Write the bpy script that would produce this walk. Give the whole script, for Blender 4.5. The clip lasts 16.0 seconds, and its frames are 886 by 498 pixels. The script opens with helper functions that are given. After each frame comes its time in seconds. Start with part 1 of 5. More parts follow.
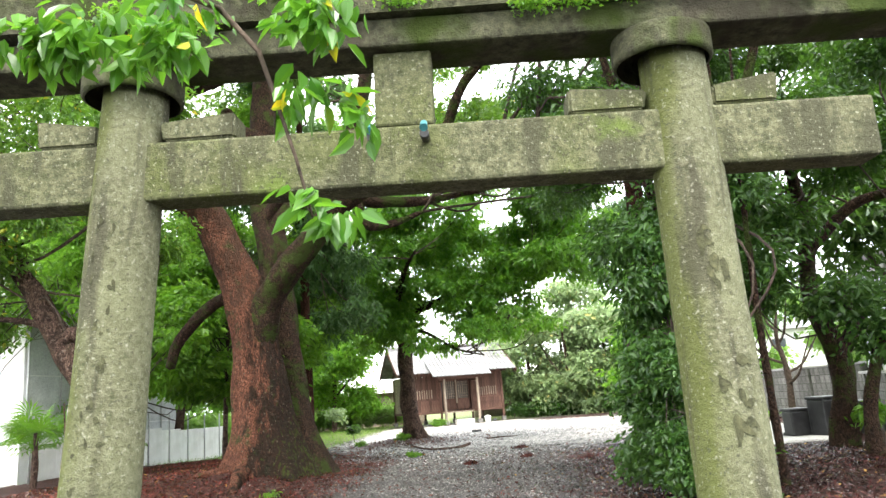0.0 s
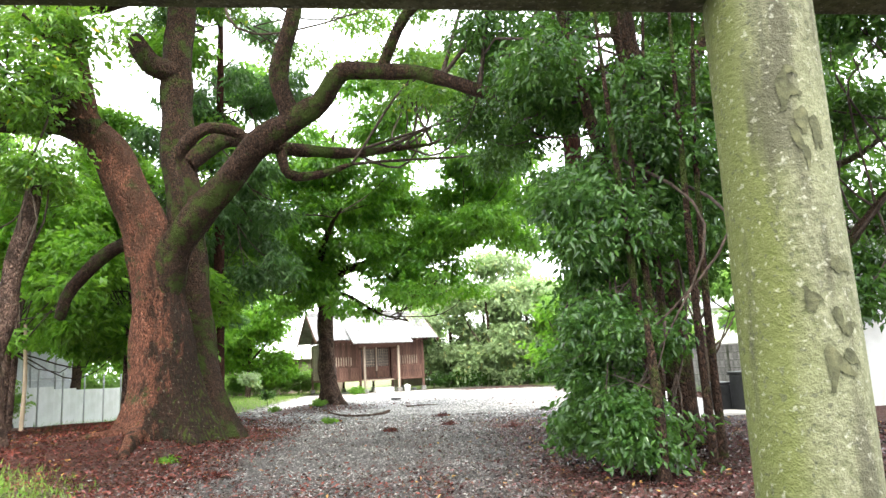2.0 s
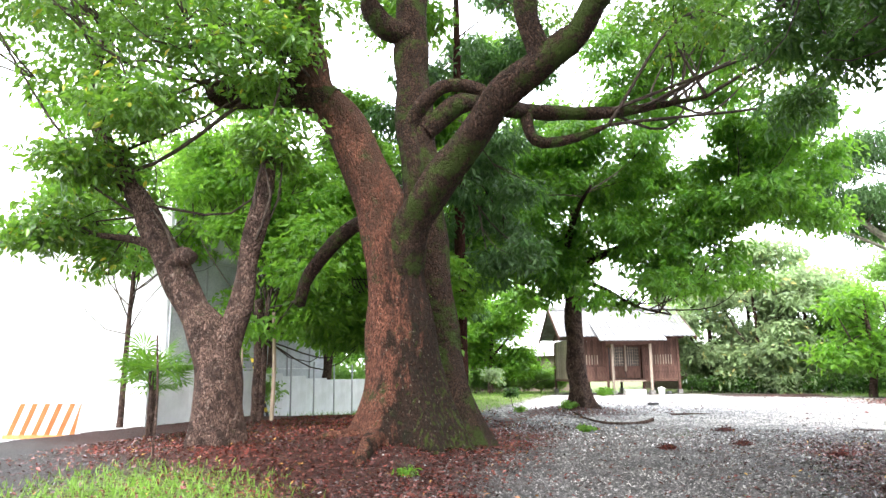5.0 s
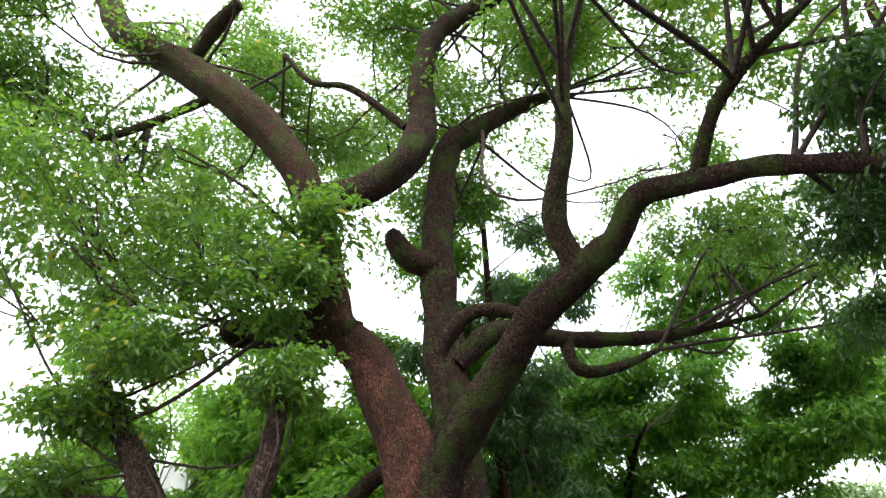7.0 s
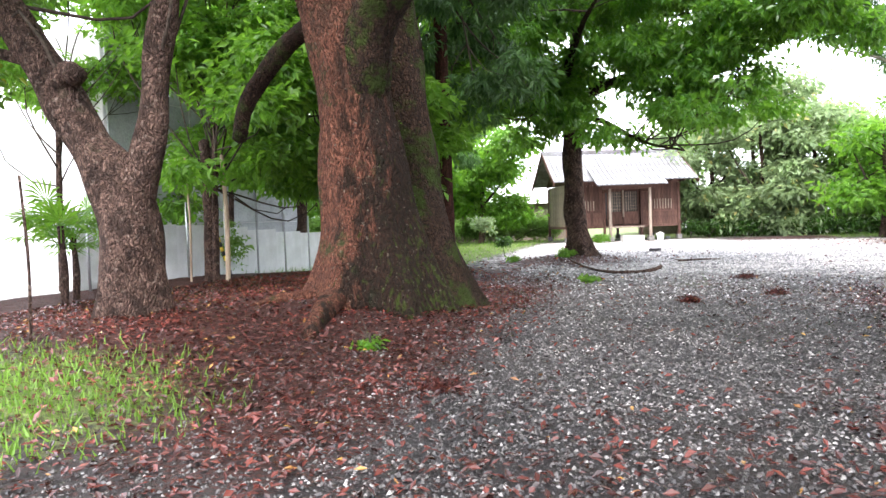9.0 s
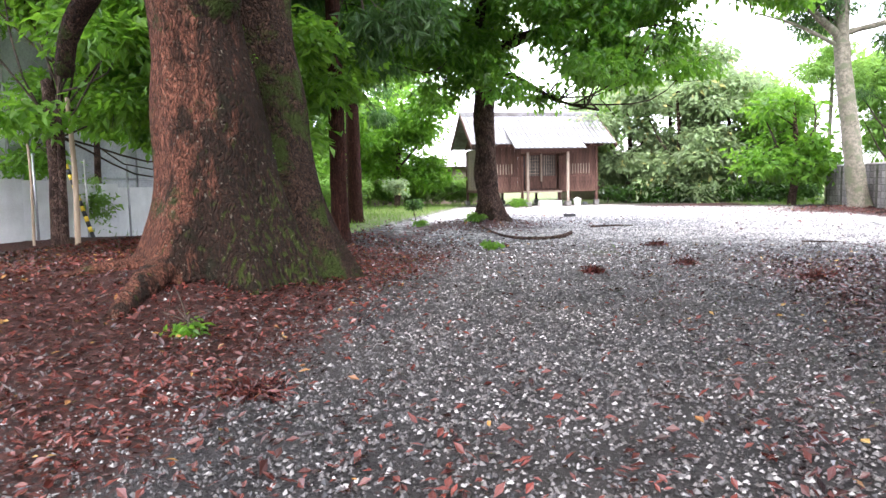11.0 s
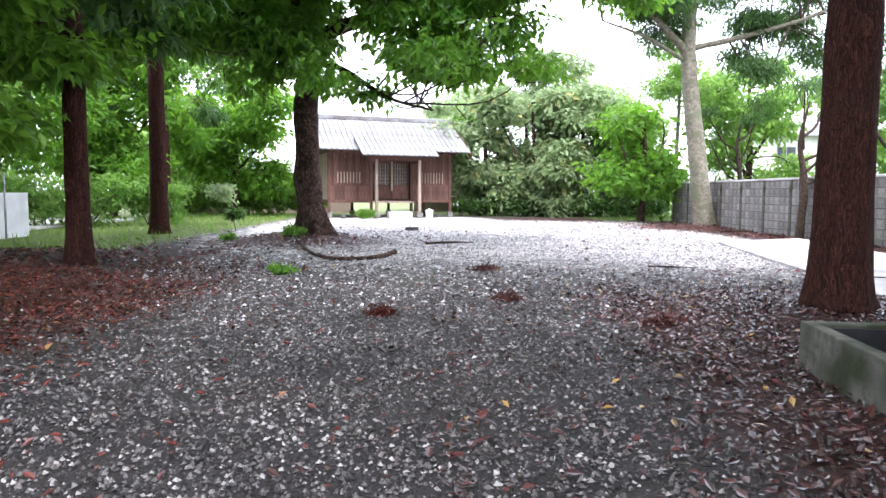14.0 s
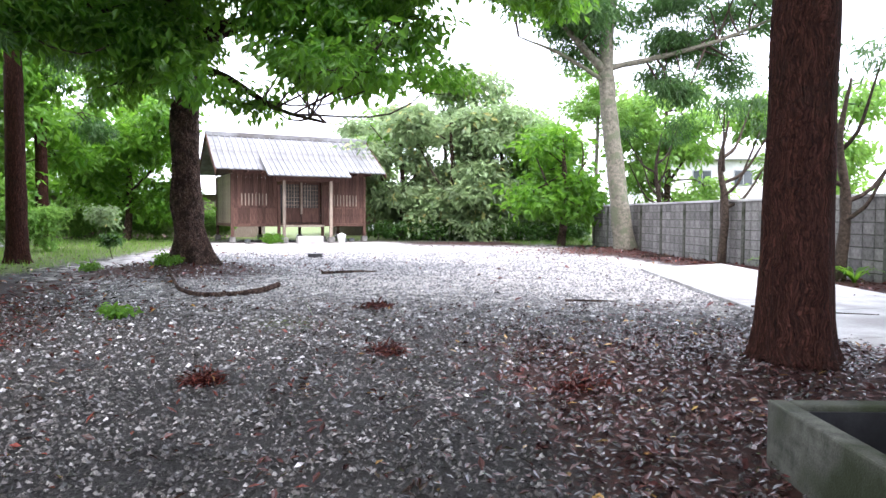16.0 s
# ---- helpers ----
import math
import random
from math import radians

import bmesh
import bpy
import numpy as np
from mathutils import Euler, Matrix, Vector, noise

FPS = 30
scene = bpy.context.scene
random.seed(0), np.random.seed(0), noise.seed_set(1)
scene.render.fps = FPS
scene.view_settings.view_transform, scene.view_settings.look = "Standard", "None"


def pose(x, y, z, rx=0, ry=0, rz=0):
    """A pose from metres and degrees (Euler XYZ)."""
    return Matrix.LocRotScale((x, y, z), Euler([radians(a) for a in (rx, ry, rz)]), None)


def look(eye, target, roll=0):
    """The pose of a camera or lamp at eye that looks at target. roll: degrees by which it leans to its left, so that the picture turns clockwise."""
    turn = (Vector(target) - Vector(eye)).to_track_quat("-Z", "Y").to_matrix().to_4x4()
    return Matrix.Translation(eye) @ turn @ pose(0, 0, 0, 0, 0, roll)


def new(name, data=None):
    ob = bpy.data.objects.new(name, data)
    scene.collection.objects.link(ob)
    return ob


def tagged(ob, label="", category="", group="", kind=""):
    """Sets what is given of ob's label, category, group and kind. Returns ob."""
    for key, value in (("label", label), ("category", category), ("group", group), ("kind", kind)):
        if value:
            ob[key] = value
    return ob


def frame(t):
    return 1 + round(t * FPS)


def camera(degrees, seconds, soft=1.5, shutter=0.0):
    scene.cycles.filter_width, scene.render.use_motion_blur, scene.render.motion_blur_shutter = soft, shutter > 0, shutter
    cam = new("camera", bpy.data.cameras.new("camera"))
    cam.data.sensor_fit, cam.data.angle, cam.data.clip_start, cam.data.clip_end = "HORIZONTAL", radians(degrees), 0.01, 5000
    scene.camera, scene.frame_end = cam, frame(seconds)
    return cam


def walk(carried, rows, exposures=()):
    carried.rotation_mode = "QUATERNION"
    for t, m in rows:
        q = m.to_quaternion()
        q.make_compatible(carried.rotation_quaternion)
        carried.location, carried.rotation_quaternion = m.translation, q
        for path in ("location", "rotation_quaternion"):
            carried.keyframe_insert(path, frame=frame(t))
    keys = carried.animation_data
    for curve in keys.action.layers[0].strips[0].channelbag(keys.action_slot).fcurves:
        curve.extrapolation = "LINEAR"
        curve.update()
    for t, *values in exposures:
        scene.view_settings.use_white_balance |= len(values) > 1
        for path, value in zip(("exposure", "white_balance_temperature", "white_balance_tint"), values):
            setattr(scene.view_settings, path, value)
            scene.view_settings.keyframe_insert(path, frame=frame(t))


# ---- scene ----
cam = camera(64.7, 16.0)
PATH = [
    (0, (0.109, 1.474, 1.849), (0.011, 3.427, 2.269), -4.4),
    (0.5, (0.094, 1.506, 1.84), (0.029, 3.461, 2.261), -4.3),
    (1, (0.134, 1.758, 1.77), (0.168, 3.721, 2.152), -4.8),
    (1.5, (0.132, 2.187, 1.73), (0.243, 4.15, 2.098), -3.9),
    (2, (-0.038, 2.675, 1.686), (0.072, 4.645, 2.015), -2.7),
    (2.5, (-0.13, 3.078, 1.684), (0.006, 5.054, 1.962), -3.1),
    (3, (-0.224, 3.714, 1.653), (-0.285, 5.697, 1.911), -2.0),
    (5.5, (-1.006, 6.092, 1.764), (-1.616, 7.949, 2.185), -1.1),
    (6, (-1.126, 6.511, 1.784), (-1.779, 8.286, 2.436), -0.5),
    (6.5, (-1.22, 6.863, 1.866), (-1.784, 8.584, 2.715), -1.3),
    (7, (-1.189, 7.231, 1.834), (-1.748, 8.861, 2.849), -2.4),
    (7.5, (-1.232, 7.613, 1.716), (-1.782, 9.287, 2.664), -0.3),
    (8, (-1.375, 7.788, 1.728), (-1.892, 9.652, 2.239), -0.8),
    (8.5, (-1.491, 8.274, 1.709), (-2.006, 10.202, 1.851), -0.7),
    (9, (-1.444, 8.602, 1.627), (-1.985, 10.526, 1.55), -2.1),
    (9.5, (-1.239, 8.919, 1.641), (-1.654, 10.867, 1.45), -1.8),
    (12, (-0.916, 11.405, 1.44), (-1.188, 13.38, 1.281), -0.7),
    (12.5, (-0.64, 11.918, 1.437), (-0.834, 13.905, 1.308), -0.1),
    (13, (-0.465, 12.514, 1.447), (-0.629, 14.505, 1.345), 0.3),
    (13.5, (-0.225, 13.086, 1.462), (-0.267, 15.08, 1.321), -0.3),
    (14, (0.029, 13.636, 1.484), (0.057, 15.63, 1.322), 0.3),
    (14.5, (0.228, 14.242, 1.483), (0.467, 16.224, 1.359), 1.0),
    (15, (0.402, 14.774, 1.481), (0.608, 16.76, 1.372), 1.1),
    (15.5, (0.6, 15.326, 1.48), (0.797, 17.315, 1.403), 1.6),
    (16, (0.764, 15.66, 1.49), (1.0, 17.643, 1.395), 0.3),
]
EXPOSURES = [(0, 2.1, 6750, 7), (3, 2.4, 6600, 7), (5.5, 2.2, 6350, 12), (7, 1.35, 6350, 12), (7.5, 1.15, 6350, 12), (8, 1.1, 6350, 12), (8.5, 1.85, 6300, 14), (9.5, 2.15, 6300, 16), (12, 2.15, 6100, 20), (13.5, 1.9, 6050, 19), (15, 1.87, 6000, 18), (16, 1.77, 6000, 18)]
walk(cam, [(t, look(eye, target, roll)) for t, eye, target, roll in PATH], EXPOSURES)

# ---- light ----
SUN_EL, SUN_AZ = 58.0, 200.0
world = bpy.data.worlds.new("sky")
scene.world = world
world.use_nodes = True
wn = world.node_tree
sky = wn.nodes.new("ShaderNodeTexSky")
sky.sky_type, sky.sun_disc = "NISHITA", False
sky.sun_elevation, sky.sun_rotation = radians(SUN_EL), radians(SUN_AZ)
sky.air_density, sky.dust_density = 1.0, 6.0
haze = wn.nodes.new("ShaderNodeMix")
haze.data_type, haze.inputs[0].default_value = "RGBA", 0.75
haze.inputs[7].default_value = (10.0, 10.4, 11.0, 1)     # bright even cloud
wn.links.new(sky.outputs[0], haze.inputs[6])
background = wn.nodes["Background"]
wn.links.new(haze.outputs[2], background.inputs[0])
background.inputs[1].default_value = 0.15
sun = new("sun", bpy.data.lights.new("sun", "SUN"))
sun.data.energy, sun.data.angle, sun.data.color = 1.5, radians(14), (1.0, 0.97, 0.92)
sun.matrix_basis = look((0, 0, 40), (-12, 20, 0))


# ---- materials ----
def mat(name, c1, c2, scale=4.0, rough=0.85, bump=0.3, c3=None, stretch=(1, 1, 1), detail=6.0, fine=60.0, spread=(0.35, 0.65), big=0.0, metal=0.0, patch=(0.5, 0.62)):
    """Two colours mixed by noise, a third in larger patches, fine speckle and bump."""
    m = bpy.data.materials.new(name)
    m.use_nodes = True
    t = m.node_tree
    b = t.nodes["Principled BSDF"]
    co = t.nodes.new("ShaderNodeTexCoord")
    mp = t.nodes.new("ShaderNodeMapping")
    mp.inputs["Scale"].default_value = stretch
    t.links.new(co.outputs["Object"], mp.inputs[0])
    n1 = t.nodes.new("ShaderNodeTexNoise")
    n1.inputs["Scale"].default_value, n1.inputs["Detail"].default_value, n1.inputs["Roughness"].default_value = scale, detail, 0.65
    n2 = t.nodes.new("ShaderNodeTexNoise")
    n2.inputs["Scale"].default_value, n2.inputs["Detail"].default_value = fine, 3
    for n in (n1, n2):
        t.links.new(mp.outputs[0], n.inputs["Vector"])
    r = t.nodes.new("ShaderNodeValToRGB")
    r.color_ramp.elements[0].position, r.color_ramp.elements[1].position = spread
    r.color_ramp.elements[0].color, r.color_ramp.elements[1].color = (*c1, 1), (*c2, 1)
    t.links.new(n1.outputs[0], r.inputs[0])
    out = r.outputs[0]
    if c3:
        n3 = t.nodes.new("ShaderNodeTexNoise")
        n3.inputs["Scale"].default_value, n3.inputs["Detail"].default_value = big or scale * 0.3, 5
        t.links.new(co.outputs["Object"], n3.inputs["Vector"])
        r3 = t.nodes.new("ShaderNodeValToRGB")
        r3.color_ramp.elements[0].position, r3.color_ramp.elements[1].position = patch
        mx = t.nodes.new("ShaderNodeMix")
        mx.data_type = "RGBA"
        t.links.new(n3.outputs[0], r3.inputs[0])
        t.links.new(r3.outputs[0], mx.inputs[0])
        t.links.new(out, mx.inputs[6])
        mx.inputs[7].default_value = (*c3, 1)
        out = mx.outputs[2]
    sp = t.nodes.new("ShaderNodeMix")
    sp.data_type, sp.blend_type, sp.inputs[0].default_value = "RGBA", "OVERLAY", 0.45
    t.links.new(out, sp.inputs[6])
    t.links.new(n2.outputs[0], sp.inputs[7])
    t.links.new(sp.outputs[2], b.inputs["Base Color"])
    b.inputs["Roughness"].default_value, b.inputs["Metallic"].default_value = rough, metal
    b.inputs["Specular IOR Level"].default_value = 0.2 if rough > 0.7 else 0.5
    if bump:
        ad = t.nodes.new("ShaderNodeMath")
        ad.operation = "MULTIPLY_ADD"
        ad.inputs[1].default_value = 0.3
        t.links.new(n2.outputs[0], ad.inputs[0])
        t.links.new(n1.outputs[0], ad.inputs[2])
        bp = t.nodes.new("ShaderNodeBump")
        bp.inputs["Strength"].default_value, bp.inputs["Distance"].default_value = bump, 0.05
        t.links.new(ad.outputs[0], bp.inputs["Height"])
        t.links.new(bp.outputs[0], b.inputs["Normal"])
    return m


def leaf_mat(name, dark, light, through_colour, share=0.4, rough=0.45, odd=None, start=0.96, clump=0.3):
    """Leaves: each one its own tint, glossy above, light shining through."""
    m = bpy.data.materials.new(name)
    m.use_nodes = True
    t = m.node_tree
    b = t.nodes["Principled BSDF"]
    g = t.nodes.new("ShaderNodeNewGeometry")
    r = t.nodes.new("ShaderNodeValToRGB")
    r.color_ramp.elements[0].color, r.color_ramp.elements[1].color = (*dark, 1), (*light, 1)
    if odd:
        e = r.color_ramp.elements.new(start)
        e.color = (*light, 1)
        r.color_ramp.elements[2].position = start + 0.025
        r.color_ramp.elements[2].color = (*odd, 1)
    t.links.new(g.outputs["Random Per Island"], r.inputs[0])
    co = t.nodes.new("ShaderNodeTexCoord")
    nz = t.nodes.new("ShaderNodeTexNoise")
    nz.inputs["Scale"].default_value, nz.inputs["Detail"].default_value = 0.9, 3
    t.links.new(co.outputs["Object"], nz.inputs["Vector"])
    mr = t.nodes.new("ShaderNodeMapRange")
    mr.inputs[1].default_value, mr.inputs[2].default_value, mr.inputs[3].default_value, mr.inputs[4].default_value = 0.35, 0.65, 1 - clump, 1 + clump
    hs = t.nodes.new("ShaderNodeHueSaturation")
    t.links.new(nz.outputs[0], mr.inputs[0])
    t.links.new(mr.outputs[0], hs.inputs["Value"])
    t.links.new(r.outputs[0], hs.inputs["Color"])
    tone = hs.outputs[0]
    t.links.new(tone, b.inputs["Base Color"])
    b.inputs["Roughness"].default_value = rough
    if share:
        tr = t.nodes.new("ShaderNodeBsdfTranslucent")
        tint = t.nodes.new("ShaderNodeMix")
        tint.data_type, tint.inputs[0].default_value = "RGBA", 0.6
        tint.inputs[7].default_value = (*through_colour, 1)
        t.links.new(tone, tint.inputs[6])
        t.links.new(tint.outputs[2], tr.inputs[0])
        mx = t.nodes.new("ShaderNodeMixShader")
        mx.inputs[0].default_value = share
        t.links.new(b.outputs[0], mx.inputs[1])
        t.links.new(tr.outputs[0], mx.inputs[2])
        t.links.new(mx.outputs[0], t.nodes["Material Output"].inputs[0])
    return m


def varied(m, amount=0.25):
    """Each piece a little lighter or darker than the next."""
    t = m.node_tree
    b = t.nodes["Principled BSDF"]
    src = b.inputs["Base Color"].links[0].from_socket
    o = t.nodes.new("ShaderNodeObjectInfo")
    mr = t.nodes.new("ShaderNodeMapRange")
    mr.inputs[3].default_value, mr.inputs[4].default_value = 1 - amount, 1 + amount
    hs = t.nodes.new("ShaderNodeHueSaturation")
    t.links.new(o.outputs["Random"], mr.inputs[0])
    t.links.new(mr.outputs[0], hs.inputs["Value"])
    t.links.new(src, hs.inputs["Color"])
    t.links.new(hs.outputs[0], b.inputs["Base Color"])
    return m


def stain(m, colour, low, high, scale, stretch=(1, 1, 1), along=None, amount=1.0, spread=0.0):
    """A stain of its own shape over a material: by stretched noise and, if along is given, to one side of an axis."""
    t = m.node_tree
    b = t.nodes["Principled BSDF"]
    src = b.inputs["Base Color"].links[0].from_socket
    co = t.nodes.new("ShaderNodeTexCoord")
    mp = t.nodes.new("ShaderNodeMapping")
    mp.inputs["Scale"].default_value = stretch
    n = t.nodes.new("ShaderNodeTexNoise")
    n.inputs["Scale"].default_value, n.inputs["Detail"].default_value = scale, 7
    t.links.new(co.outputs["Object"], mp.inputs[0])
    t.links.new(mp.outputs[0], n.inputs["Vector"])
    v = n.outputs[0]
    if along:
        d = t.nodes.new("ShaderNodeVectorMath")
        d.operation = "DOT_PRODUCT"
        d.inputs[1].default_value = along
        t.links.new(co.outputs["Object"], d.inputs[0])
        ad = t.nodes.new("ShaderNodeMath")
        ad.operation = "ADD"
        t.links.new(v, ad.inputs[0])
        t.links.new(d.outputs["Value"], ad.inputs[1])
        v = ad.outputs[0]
    r = t.nodes.new("ShaderNodeMapRange")
    r.inputs[1].default_value, r.inputs[2].default_value, r.inputs[4].default_value = low, high, amount
    t.links.new(v, r.inputs[0])
    mx = t.nodes.new("ShaderNodeMix")
    mx.data_type = "RGBA"
    t.links.new(r.outputs[0], mx.inputs[0])
    t.links.new(src, mx.inputs[6])
    mx.inputs[7].default_value = (*colour, 1)
    t.links.new(mx.outputs[2], b.inputs["Base Color"])
    return m


STONE = mat("weathered_granite", (0.05, 0.054, 0.028), (0.15, 0.15, 0.09), 26, 0.9, 0.5, (0.07, 0.085, 0.02), fine=160, big=1.6, patch=(0.45, 0.7))
stain(STONE, (0.05, 0.05, 0.03), 0.54, 0.64, 6, (1, 1, 0.2), amount=0.85)
stain(STONE, (0.1, 0.14, 0.03), 0.6, 0.7, 2.3, amount=0.8)
stain(STONE, (0.05, 0.05, 0.03), 0.58, 0.64, 45, amount=0.75)
stain(STONE, (0.36, 0.36, 0.28), 0.6, 0.68, 60, amount=0.45)
STONE_MOSSY = mat("mossy_granite", (0.03, 0.03, 0.02), (0.1, 0.1, 0.062), 18, 0.95, 0.6, (0.035, 0.05, 0.01), fine=120, big=2.5, patch=(0.5, 0.62))
stain(STONE_MOSSY, (0.035, 0.03, 0.022), 0.5, 0.62, 4, (1, 1, 0.6), amount=0.8)
CARVING_SHADE = mat("carving_shade", (0.03, 0.032, 0.018), (0.085, 0.085, 0.045), 20, 0.95, 0.3)
STONE_PILLAR = mat("pillar_granite", (0.055, 0.06, 0.03), (0.155, 0.152, 0.1), 30, 0.92, 0.5, (0.15, 0.155, 0.09), fine=170, big=1.6, patch=(0.45, 0.7))
stain(STONE_PILLAR, (0.085, 0.1, 0.022), 0.46, 0.62, 2.2, (1, 1, 0.25), (-1.3, -0.2, 0.0), 0.75)
stain(STONE_PILLAR, (0.045, 0.042, 0.028), 0.55, 0.63, 7, (1, 1, 0.12), amount=0.75)
stain(STONE_PILLAR, (0.05, 0.05, 0.035), 0.6, 0.66, 50, amount=0.6)
stain(STONE_PILLAR, (0.3, 0.3, 0.24), 0.6, 0.68, 55, amount=0.5)
MOSS = mat("moss", (0.05, 0.08, 0.015), (0.14, 0.19, 0.03), 30, 1.0, 0.8, (0.06, 0.05, 0.03), fine=140)
def bark_mat(name, groove, plate, plate2, moss, cell, share=(0.55, 0.66), big=0.7, depth=0.05, edge=0.16):
    """Bark broken into plates by dark grooves, each plate its own tone, with moss in patches."""
    m = bpy.data.materials.new(name)
    m.use_nodes = True
    t = m.node_tree
    b = t.nodes["Principled BSDF"]
    b.inputs["Roughness"].default_value, b.inputs["Specular IOR Level"].default_value = 0.93, 0.12
    co = t.nodes.new("ShaderNodeTexCoord")
    warp = t.nodes.new("ShaderNodeTexNoise")
    warp.inputs["Scale"].default_value, warp.inputs["Detail"].default_value = 3.5, 4
    add = t.nodes.new("ShaderNodeVectorMath")
    add.operation = "MULTIPLY_ADD"
    add.inputs[1].default_value = (0.22, 0.22, 0.3)
    mp = t.nodes.new("ShaderNodeMapping")
    mp.inputs["Scale"].default_value = cell
    t.links.new(co.outputs["Object"], warp.inputs["Vector"])
    t.links.new(warp.outputs["Color"], add.inputs[0])
    t.links.new(co.outputs["Object"], add.inputs[2])
    t.links.new(add.outputs[0], mp.inputs[0])
    vo, tone = t.nodes.new("ShaderNodeTexVoronoi"), t.nodes.new("ShaderNodeTexVoronoi")
    vo.feature = "DISTANCE_TO_EDGE"
    fine, patch = t.nodes.new("ShaderNodeTexNoise"), t.nodes.new("ShaderNodeTexNoise")
    fine.inputs["Scale"].default_value, fine.inputs["Detail"].default_value, fine.inputs["Roughness"].default_value = 1.7, 8, 0.75
    patch.inputs["Scale"].default_value, patch.inputs["Detail"].default_value, patch.inputs["Roughness"].default_value = big, 10, 0.72
    for n in (vo, tone, fine):
        n.inputs["Scale"].default_value = 0.5 if n is fine else 0.25
        t.links.new(mp.outputs[0], n.inputs["Vector"])
    t.links.new(co.outputs["Object"], patch.inputs["Vector"])

    def mix(f, a, c, kind="MIX"):
        x = t.nodes.new("ShaderNodeMix")
        x.data_type, x.blend_type = "RGBA", kind
        for k, v in ((0, f), (6, a), (7, c)):
            if isinstance(v, bpy.types.NodeSocket):
                t.links.new(v, x.inputs[k])
            else:
                x.inputs[k].default_value = v if k == 0 else (*v, 1)
        return x.outputs[2]

    def span(v, lo, hi):
        r = t.nodes.new("ShaderNodeMapRange")
        r.inputs[1].default_value, r.inputs[2].default_value = lo, hi
        t.links.new(v, r.inputs[0])
        return r.outputs[0]

    sep = t.nodes.new("ShaderNodeSeparateColor")
    t.links.new(tone.outputs["Color"], sep.inputs[0])
    c = mix(sep.outputs[0], plate, plate2)
    c = mix(0.9, c, span(fine.outputs[0], 0.3, 0.7), "OVERLAY")
    crack = t.nodes.new("ShaderNodeMapRange")
    crack.inputs[1].default_value, crack.inputs[2].default_value, crack.inputs[3].default_value = 0.0, edge * 0.7, 0.45
    t.links.new(vo.outputs["Distance"], crack.inputs[0])
    c = mix(crack.outputs[0], groove, c)
    c = mix(span(fine.outputs[0], 0.53, 0.36), c, groove)
    c = mix(span(patch.outputs[0], *share), c, mix(fine.outputs[0], (moss[0] * 0.25, moss[1] * 0.25, moss[2] * 0.3), (moss[0] * 1.5, moss[1] * 1.5, moss[2] * 1.5)))
    t.links.new(c, b.inputs["Base Color"])
    high = t.nodes.new("ShaderNodeMath")
    high.operation = "ADD"
    t.links.new(span(vo.outputs["Distance"], 0.0, edge * 1.5), high.inputs[0])
    t.links.new(fine.outputs[0], high.inputs[1])
    bp = t.nodes.new("ShaderNodeBump")
    bp.inputs["Strength"].default_value, bp.inputs["Distance"].default_value = 1.0, depth
    t.links.new(high.outputs[0], bp.inputs["Height"])
    t.links.new(bp.outputs[0], b.inputs["Normal"])
    return m


BARK_BIG = bark_mat("camphor_bark", (0.03, 0.016, 0.011), (0.19, 0.078, 0.048), (0.11, 0.045, 0.029), (0.05, 0.06, 0.02), (80, 80, 24), (0.57, 0.64), 1.3, 0.04)
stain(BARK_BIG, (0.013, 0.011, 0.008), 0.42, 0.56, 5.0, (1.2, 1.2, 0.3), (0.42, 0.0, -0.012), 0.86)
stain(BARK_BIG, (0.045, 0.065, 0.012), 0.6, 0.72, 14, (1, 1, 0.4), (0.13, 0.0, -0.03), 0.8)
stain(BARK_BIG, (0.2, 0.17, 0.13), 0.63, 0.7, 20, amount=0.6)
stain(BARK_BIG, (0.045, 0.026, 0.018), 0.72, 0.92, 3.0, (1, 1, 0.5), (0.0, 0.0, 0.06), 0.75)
stain(BARK_BIG, (0.05, 0.07, 0.015), 0.95, 1.1, 4.0, (1, 1, 0.8), (0.05, 0.0, 0.055), 0.6)
BARK_LIMB = bark_mat("limb_bark", (0.01, 0.007, 0.006), (0.075, 0.042, 0.028), (0.035, 0.021, 0.015), (0.05, 0.07, 0.015), (80, 80, 40), (0.5, 0.58), 1.5, 0.04)
BARK_GREY = bark_mat("grey_bark", (0.026, 0.016, 0.013), (0.17, 0.108, 0.084), (0.085, 0.052, 0.04), (0.06, 0.05, 0.03), (80, 80, 34), (0.58, 0.68), 1.8, 0.04)
stain(BARK_GREY, (0.03, 0.02, 0.016), 0.5, 0.62, 4.5, amount=0.8)
stain(BARK_GREY, (0.26, 0.2, 0.165), 0.6, 0.68, 12, amount=0.5)
BARK_RED = bark_mat("cedar_bark", (0.016, 0.008, 0.006), (0.085, 0.033, 0.023), (0.05, 0.02, 0.015), (0.03, 0.02, 0.016), (110, 110, 6), (0.55, 0.68), 1.4, 0.03, 0.2)
BARK_PALE = mat("pale_bark", (0.1, 0.092, 0.07), (0.25, 0.23, 0.18), 8, 0.9, 0.5, (0.13, 0.14, 0.09), fine=50)
TWIG = mat("twig_bark", (0.025, 0.02, 0.015), (0.09, 0.065, 0.05), 12, 0.95, 0.3)
LEAF_CAMPHOR = leaf_mat("camphor_leaf", (0.02, 0.065, 0.01), (0.1, 0.2, 0.022), (0.3, 0.58, 0.04), 0.4, 0.33, (0.5, 0.36, 0.03), 0.97)
LEAF_FRESH = leaf_mat("fresh_leaf", (0.04, 0.12, 0.012), (0.14, 0.29, 0.03), (0.3, 0.6, 0.04), 0.5, 0.42)
